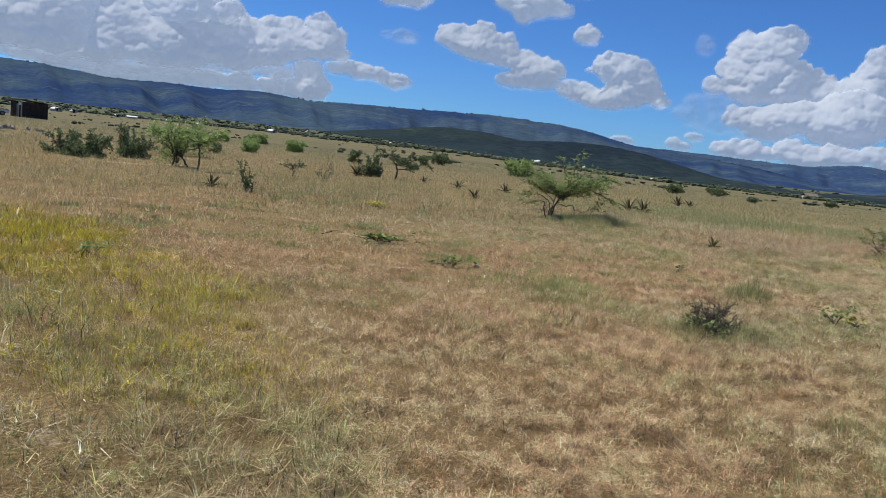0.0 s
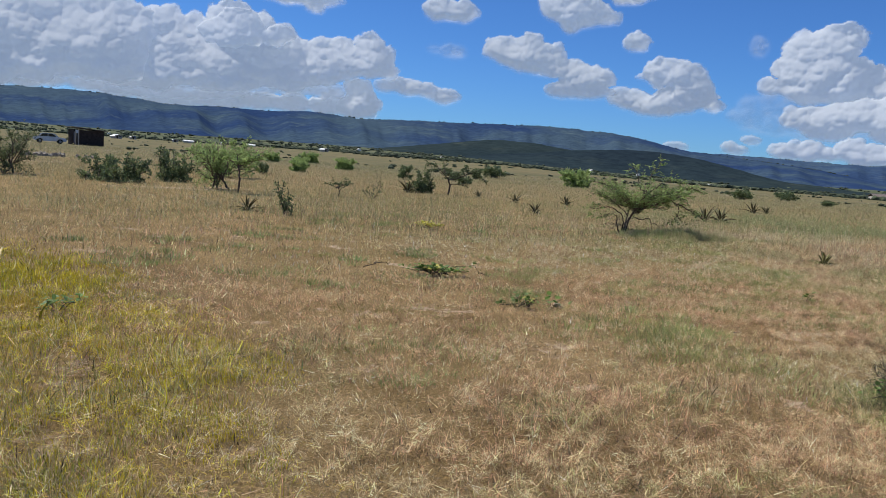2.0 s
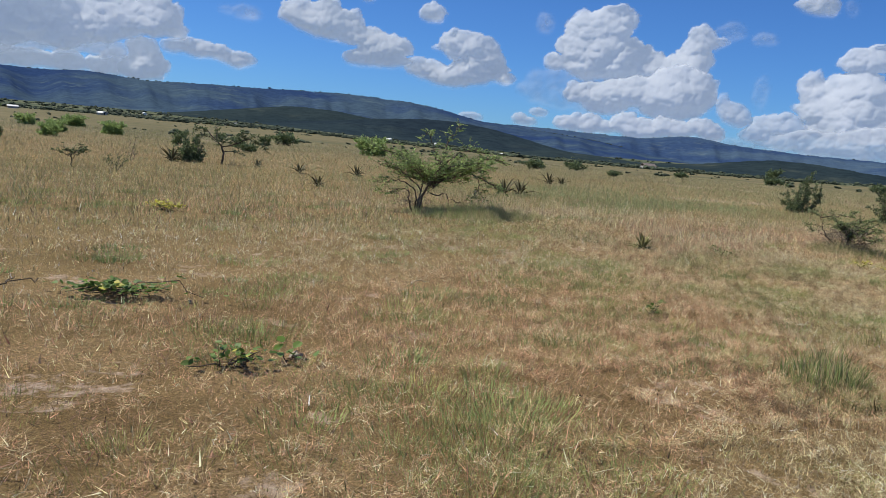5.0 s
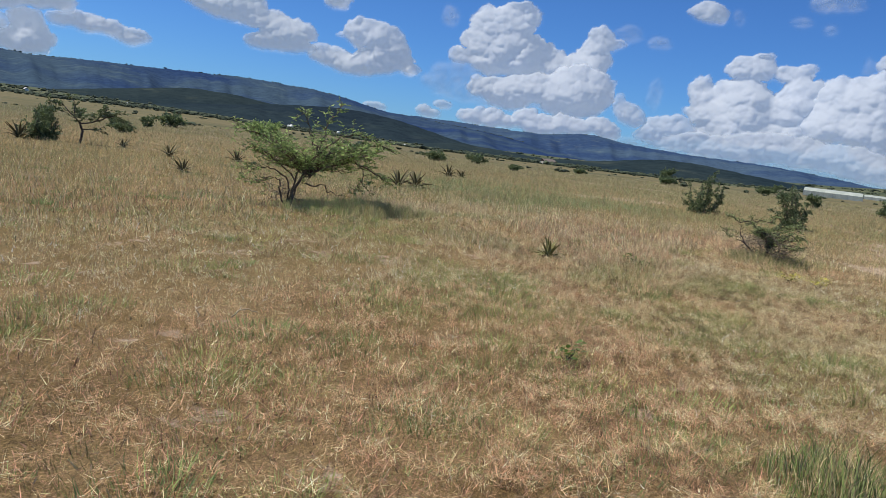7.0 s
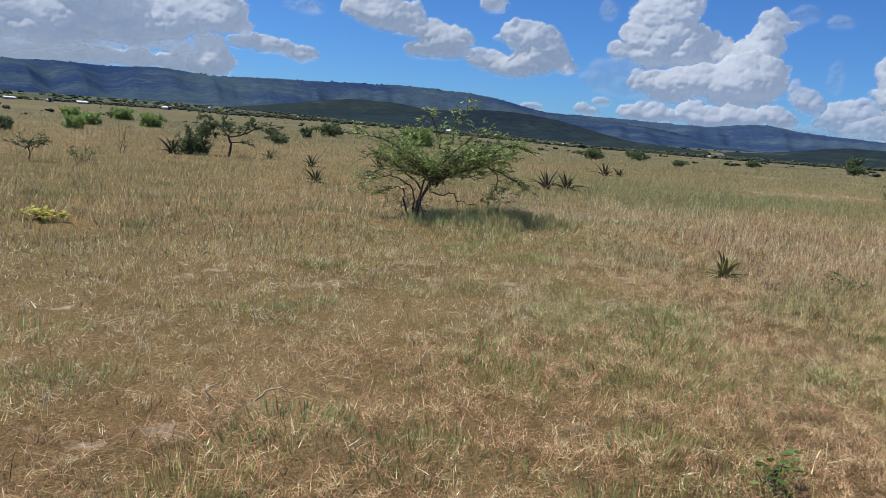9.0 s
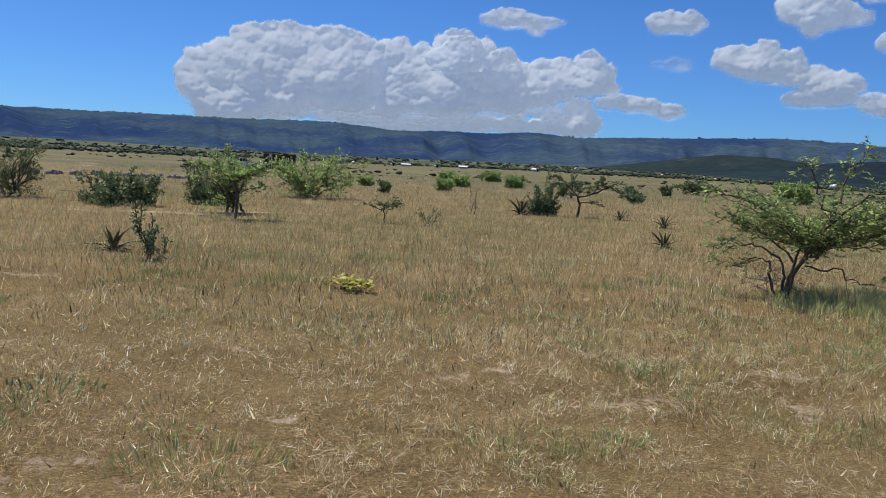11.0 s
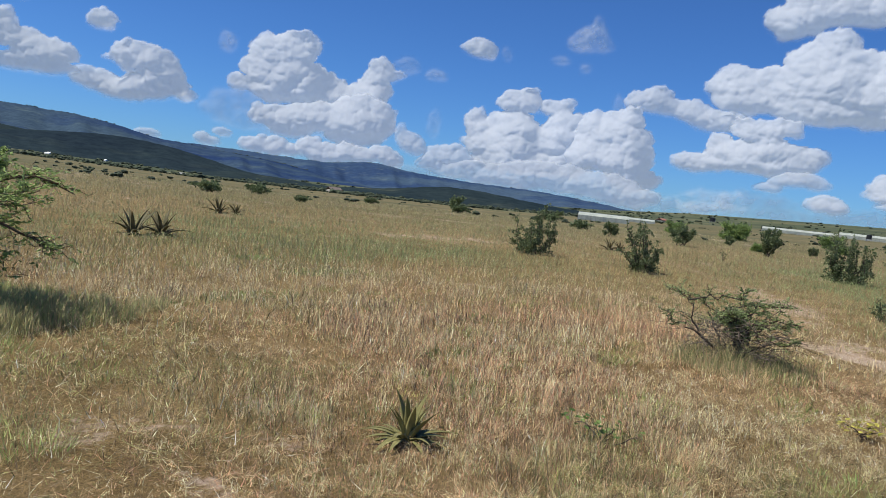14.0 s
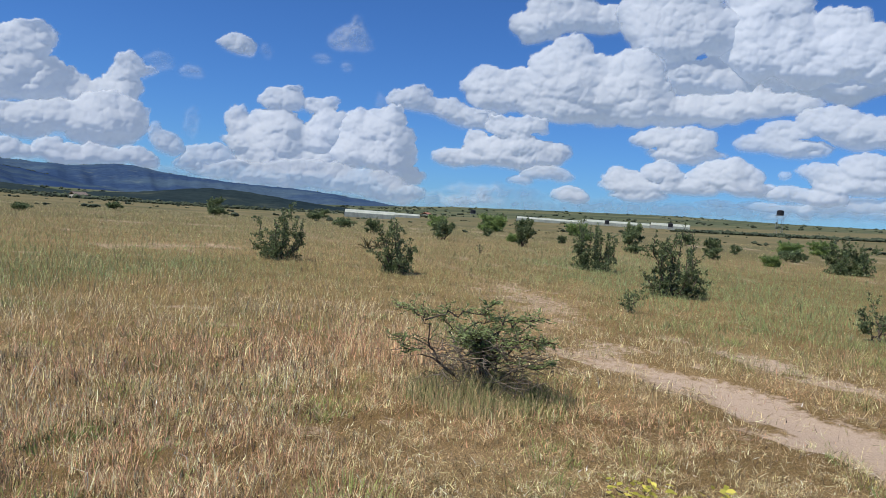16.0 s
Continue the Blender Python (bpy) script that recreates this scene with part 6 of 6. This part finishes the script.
def blades(name, label, n, near, far, seed, tall=1.0, lying=0.0, only=None, seedhead=0.0, wide=1.0, arch=0.0, around=False):
    """Grass strewn about the line of the walk, thinner and coarser with the distance from it."""
    rng = np.random.default_rng(seed)
    u = rng.uniform(0, 1, n)
    s = np.where(u < .28, rng.uniform(0, .25, n), np.where(u > .78, rng.uniform(.5, .85, n), rng.uniform(0, 1, n)))[:, None]
    c = WALK_A + (WALK_B - WALK_A) * s + np.array((1.5, -1.0)) * np.sin(s * np.pi)
    lo, hi = np.interp(s[:, 0], (0, .5, .62, .75, .8, 1), (-6, -6, -18, -10, 15, 30)), np.interp(s[:, 0], (0, .35, .6, .8, 1), (76, 90, 94, 112, 120))
    if around:
        lo, hi = np.full(n, 95.0), np.full(n, 345.0)
    az, d = np.radians(lo + (hi - lo) * rng.uniform(0, 1, n)), near * np.exp(rng.uniform(0, math.log(far / near), n))
    x, y = c[:, 0] + d * np.sin(az), c[:, 1] + d * np.cos(az)
    d = np.clip(line_dist(x, y, WALK), 2.6, d)
    clump = fbm(x, y, .35, 3, 31)
    keep = rng.uniform(0, 1, n) < np.clip(.6 + 1.7 * (clump - .45), .36, 1) * (.45 + .8 * smooth(.25, .75, vnoise(x, y, .07, 40))) * (1 - np.minimum(1.05 * bare(x, y), .9))
    if only:
        keep &= rng.uniform(0, 1, n) < patch(x, y, only)
    x, y, d, clump = x[keep], y[keep], d[keep], clump[keep]
    n = len(x)
    o, g, yl, pl, sd = (patch(x, y, k) for k in ("orange", "green", "yellow", "pale", "seed"))
    n1, n2, n3, n4 = fbm(x, y, 2.6, 3, 33), fbm(x, y, 7, 3, 35), fbm(x, y, .8, 3, 37), fbm(x, y, .2, 2, 39)
    w_o = np.clip(.17 - .1 * smooth(6, 14, d) + o * 1.2 + 2.2 * (n1 - .5), .02, 2.4)
    w_g = np.clip(.2 + g * 2.2 + 1.8 * (n2 - .57) + 3.0 * (n3 - .62) + 1.4 * (n4 - .6) + 2.4 * smooth(6, 20, d), .02, 4)
    w_y, w_p, w_b = yl * 3.0 + .0, np.clip(.14 + pl * 1.5 + 1.3 * (.5 - n1), .03, 2), .2 + .5 * smooth(10, 35, d)
    tuft = smooth(.2, .8, vnoise(x, y, .07, 40))
    W = np.stack([np.full(n, .55), w_o, w_p, w_b, w_g, w_y], -1)
    W = np.cumsum(W / W.sum(1, keepdims=True), 1)
    pick = (rng.uniform(0, 1, (n, 1)) > W).sum(1).clip(0, 5)
    sorts = np.stack([STRAW, ORANGE, PALE, BROWN, GREEN, YELLOW])
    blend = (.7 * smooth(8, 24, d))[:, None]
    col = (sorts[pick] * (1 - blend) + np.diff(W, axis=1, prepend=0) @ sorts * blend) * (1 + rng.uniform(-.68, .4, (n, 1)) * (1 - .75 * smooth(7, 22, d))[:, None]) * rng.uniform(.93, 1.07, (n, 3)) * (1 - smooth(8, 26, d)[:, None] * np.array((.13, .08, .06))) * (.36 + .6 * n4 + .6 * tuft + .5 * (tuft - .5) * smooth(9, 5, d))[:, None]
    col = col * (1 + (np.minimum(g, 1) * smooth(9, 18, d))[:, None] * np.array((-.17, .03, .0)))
    lie = rng.uniform(0, 1, n) < lying * (1 - .75 * np.clip(sd, 0, 1))
    h = (.05 + .05 * n1 + .05 * smooth(5, 12, d) + .05 * sd + .035 * smooth(12, 30, d) + .08 * np.minimum(g, 1) * (d < 12) + .05 * yl) * rng.uniform(.45, 1.35, n) * (.6 + .8 * clump) * tall
    h = np.where(lie, h * rng.uniform(.4, 1.1, n), h * (1 - .25 * smooth(9, 4, d)))
    h = h * (1 - .3 * patch(x, y, "pale") * (d < 14))
    h = h * (1 - .65 * np.exp(-((x - 16.15) ** 2 + (y - 12.8) ** 2) / .3))
    tilt = np.where(lie, rng.uniform(1.0, 1.5, n), np.abs(rng.normal(0, 1, n)) * (.38 + .3 * arch - .2 * np.clip(sd, 0, 1)))
    th = rng.uniform(0, 2 * np.pi, n)
    # coarse stalks, some bleached and some dead and dark
    coarse, bleached = (rng.uniform(0, 1, n) < .16) & (d < 9), rng.uniform(0, 1, n) < .5
    col = col * np.where(coarse, np.where(bleached, 1.2, .42), 1.0)[:, None]
    wv = np.where(coarse, 2.0, .9) * (.0010 + .00048 * np.minimum(d, 10) + .00030 * np.maximum(d - 10, 0)) * rng.uniform(.7, 1.4, n) * wide
    z = land(x, y) + np.where(lie, rng.uniform(.003, .05, n), -.01)
    base = np.stack([x, y, z], -1)
    dirn = np.stack([np.cos(th) * np.sin(tilt), np.sin(th) * np.sin(tilt), np.cos(tilt)], -1)
    face = rng.uniform(0, 2 * np.pi, n)
    side = np.stack([np.cos(face), np.sin(face), np.zeros(n)], -1) * (wv * .5)[:, None]
    bend = np.stack([np.cos(th), np.sin(th), -.25 * np.ones(n)], -1) * (h * (rng.uniform(.05, .35, n) + arch * rng.uniform(.1, .9, n)))[:, None]
    mid, tip = base + dirn * (h * .55)[:, None], base + dirn * h[:, None] + bend
    bent = (d < 9) & ~lie & (h > (.07 if arch else .16))
    at5, at3 = (np.arange(bent.sum()) * 5)[:, None], bent.sum() * 5 + (np.arange((~bent).sum()) * 3)[:, None]
    v5 = np.stack([base - side, base + side, mid + side * .85, mid - side * .85, tip], 1)[bent].reshape(-1, 3)
    v3 = np.stack([base - side * 1.2, base + side * 1.2, tip], 1)[~bent].reshape(-1, 3)
    verts = np.concatenate([v5, v3])
    faces = [at5 + np.array([[0, 1, 2, 3]]), at5 + np.array([[3, 2, 4]]), at3 + np.array([[0, 1, 2]])]
    cols = np.concatenate([np.repeat(col[bent], 5, 0), np.repeat(col[~bent], 3, 0)])
    if seedhead:
        hp = (rng.uniform(0, 1, n) < seedhead * (.25 + 1.3 * sd)) & ~lie
        m = hp.sum()
        t, dr = tip[hp], (tip - mid)[hp]
        dr = dr / np.linalg.norm(dr, axis=1, keepdims=True)
        L = (.032 + .0008 * d[hp])[:, None] * rng.uniform(.7, 1.4, (m, 1))
        sd2 = side[hp] / np.linalg.norm(side[hp], axis=1, keepdims=True) * (.0020 + .0003 * d[hp])[:, None]
        hv = np.stack([t - dr * L * .5, t + sd2, t + dr * L * .6, t - sd2], 1).reshape(-1, 3)
        faces.append(len(verts) + np.arange(m * 4).reshape(-1, 4))
        verts = np.concatenate([verts, hv])
        hc = np.where(rng.uniform(0, 1, (m, 1)) < .2 - .14 * smooth(12, 25, d[hp])[:, None], PALE * .8, col[hp] * 1.04)
        cols = np.concatenate([cols, np.repeat(hc * rng.uniform(.8, 1.15, (m, 1)), 4, 0)])
    tagged(new(name, mesh_np(name, verts, faces, M_GRASS, color=np.clip(cols, 0, .85))), label, "grass", kind="stuff")


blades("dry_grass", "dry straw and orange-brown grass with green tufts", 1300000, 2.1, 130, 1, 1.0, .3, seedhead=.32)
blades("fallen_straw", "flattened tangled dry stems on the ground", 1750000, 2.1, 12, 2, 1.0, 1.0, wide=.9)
blades("arching_straw", "long arching dry stems in tangled tufts", 150000, 2.1, 13, 7, 1.5, 0.0, wide=.75, arch=1.0)
blades("outer_grass", "dry straw grass beside the walk", 130000, 1.5, 22, 6, 1.2, .4, wide=2.2, around=True)
blades("grass_stems", "thin tall stems with pale seed heads", 60000, 2.2, 60, 3, 1.25, 0.0, seedhead=.9, wide=.7)
blades("green_grass", "fresh green tufts in dry grass", 260000, 2.2, 60, 4, 1.35, .0, only="green")
blades("yellow_grass", "yellow-green grass patch", 320000, 2.5, 16, 5, 1.3, .1, only="yellow", seedhead=.3)


def tufts(n, seed):
    """Small fresh tufts of low green grass, strewn along the walk."""
    rng = np.random.default_rng(seed)
    s = rng.uniform(0, 1, n)[:, None]
    c = WALK_A + (WALK_B - WALK_A) * s
    az, d = np.radians(rng.uniform(-10, 120, n)), 2.4 * np.exp(rng.uniform(0, 1.9, n))
    x, y = c[:, 0] + d * np.sin(az), c[:, 1] + d * np.cos(az)
    keep = (fbm(x, y, 1.3, 3, 51) > .52) & (bare(x, y) < .3)
    x, y, d = x[keep], y[keep], d[keep]
    wide = rng.uniform(.05, .36, len(x))
    count = (25 + 1900 * wide ** 2 * rng.uniform(.5, 1.2, len(x))).astype(int)
    who = np.repeat(np.arange(len(x)), count)
    m = len(who)
    rad = wide[who] * np.sqrt(rng.uniform(0, 1, m))
    th = rng.uniform(0, 2 * np.pi, m)
    bx, by = x[who] + rad * np.cos(th) * 1.5, y[who] + rad * np.sin(th)
    h = rng.uniform(.03, .10, len(x))[who] * rng.uniform(.5, 1.3, m)
    base = np.stack([bx, by, land(bx, by) - .01], -1)
    lean = np.stack([np.cos(th) * rng.uniform(.1, .8, m), np.sin(th) * rng.uniform(.1, .8, m), np.ones(m)], -1)
    face = rng.uniform(0, 2 * np.pi, m)
    side = np.stack([np.cos(face), np.sin(face), np.zeros(m)], -1) * ((.0016 + .0005 * d[who]) * .6)[:, None]
    verts = np.stack([base - side, base + side, base + lean * h[:, None]], 1).reshape(-1, 3)
    tone = np.array((.22, .285, .09)) * rng.uniform(.75, 1.35, (len(x), 1))[who] * rng.uniform(.8, 1.2, (m, 1))
    tone[:, 0] *= rng.uniform(.85, 1.35, len(x))[who]
    tagged(new("green_tufts", mesh_np("green_tufts", verts, np.arange(m * 3).reshape(-1, 3), M_GRASS, color=np.repeat(tone, 3, 0))), "small fresh green tufts in dry grass", "grass", kind="stuff")


tufts(3200, 9)


def rank_grass(label, cx, cy, a, b, n, low, high, seed, tones=((.29, .37, .11),), straw=.25, name="tall_green_grass"):
    """A stand of tall green grass, tapering towards its edge."""
    rng = np.random.default_rng(seed)
    th, q = rng.uniform(0, 2 * np.pi, n), np.sqrt(rng.uniform(0, 1, n)) * rng.uniform(.5, 1, n) ** .3
    x, y = cx + a * q * np.cos(th), cy + b * q * np.sin(th)
    stay = (rng.uniform(0, 1, n) < smooth(.34, .58, fbm(x, y, .45, 3, seed + 40)) * 1.1) & (bare(x, y) < .3) & (q < .55 + .9 * fbm(x, y, .9, 3, seed + 50))
    x, y, q, n = x[stay], y[stay], q[stay], int(stay.sum())
    h = (low + (high - low) * rng.uniform(0, 1, n)) * (1 - .8 * q ** 1.5) * (.5 + vnoise(x, y, .15, 71))
    ph, lean = rng.uniform(0, 2 * np.pi, n), np.abs(rng.normal(0, .3, n))
    base = np.stack([x, y, land(x, y) - .01], -1)
    out = np.stack([np.cos(ph), np.sin(ph), np.zeros(n)], -1)
    face = rng.uniform(0, 2 * np.pi, n)
    side = np.stack([np.cos(face), np.sin(face), np.zeros(n)], -1) * .0022
    mid = base + out * (h * lean * .4)[:, None] + np.array((0, 0, 1.0)) * (h * .6)[:, None]
    tip = base + out * (h * (lean + .15))[:, None] + np.array((0, 0, 1.0)) * h[:, None]
    verts = np.stack([base - side, base + side, mid + side, mid - side, tip], 1).reshape(-1, 3)
    at = (np.arange(n) * 5)[:, None]
    tone = np.where(rng.uniform(0, 1, (n, 1)) < straw, STRAW * .8, np.array(tones)[np.minimum(((fbm(x, y, .7, 2, seed) * 1.6 - .3 + rng.normal(0, .2, n)).clip(0, .999) * len(tones)).astype(int), len(tones) - 1)]) * rng.uniform(.6, 1.3, (n, 1))
    me = mesh_np(name, verts, [at + np.array([[0, 1, 2, 3]]), at + np.array([[3, 2, 4]])], M_GRASS, color=np.repeat(tone, 5, 0))
    tagged(new(name, me), label, "grass", kind="stuff")


rank_grass("tall green grass in the shade of an acacia", 16.5, 18.0, 1.9, 1.4, 11000, .14, .36, 21, ((.33, .41, .13), (.40, .43, .17)))
rank_grass("tall olive grass at the edge of an acacia's shade", 16.75, 17.15, 1.9, .55, 8500, .2, .42, 28, ((.30, .34, .13), (.38, .38, .17)), .35)
rank_grass("tall green grass round a flat thorn bush", 21.3, 11.1, .95, .95, 6500, .08, .34, 22, ((.17, .21, .07), (.25, .26, .11)), .4)
rank_grass("rank green grass tuft in dry grass", 10.1, 7.2, .42, .4, 1300, .08, .42, 23, ((.16, .22, .06), (.22, .26, .09)), .3)
rank_grass("green grass round a dry tangled bush", 7.2, 5.55, .72, .5, 7500, .04, .15, 24, ((.15, .21, .07), (.22, .27, .09)))
YELLOWISH = ((.58, .46, .02), (.34, .34, .05), (.54, .38, .05))
rank_grass("low yellow-green herbs and grass in a dense patch", 0.75, 11.6, 1.7, 3.2, 52000, .04, .13, 25, YELLOWISH, .1, "yellow_herbs")
rank_grass("yellow-green grass thinning into dry straw", 1.75, 8.2, 1.3, 2.2, 24000, .03, .10, 26, YELLOWISH, .3, "yellow_herbs")
rank_grass("yellow-green grass by the walk's start", 1.3, 6.0, 1.2, 1.5, 13000, .03, .09, 27, YELLOWISH[:2], .45, "yellow_herbs")
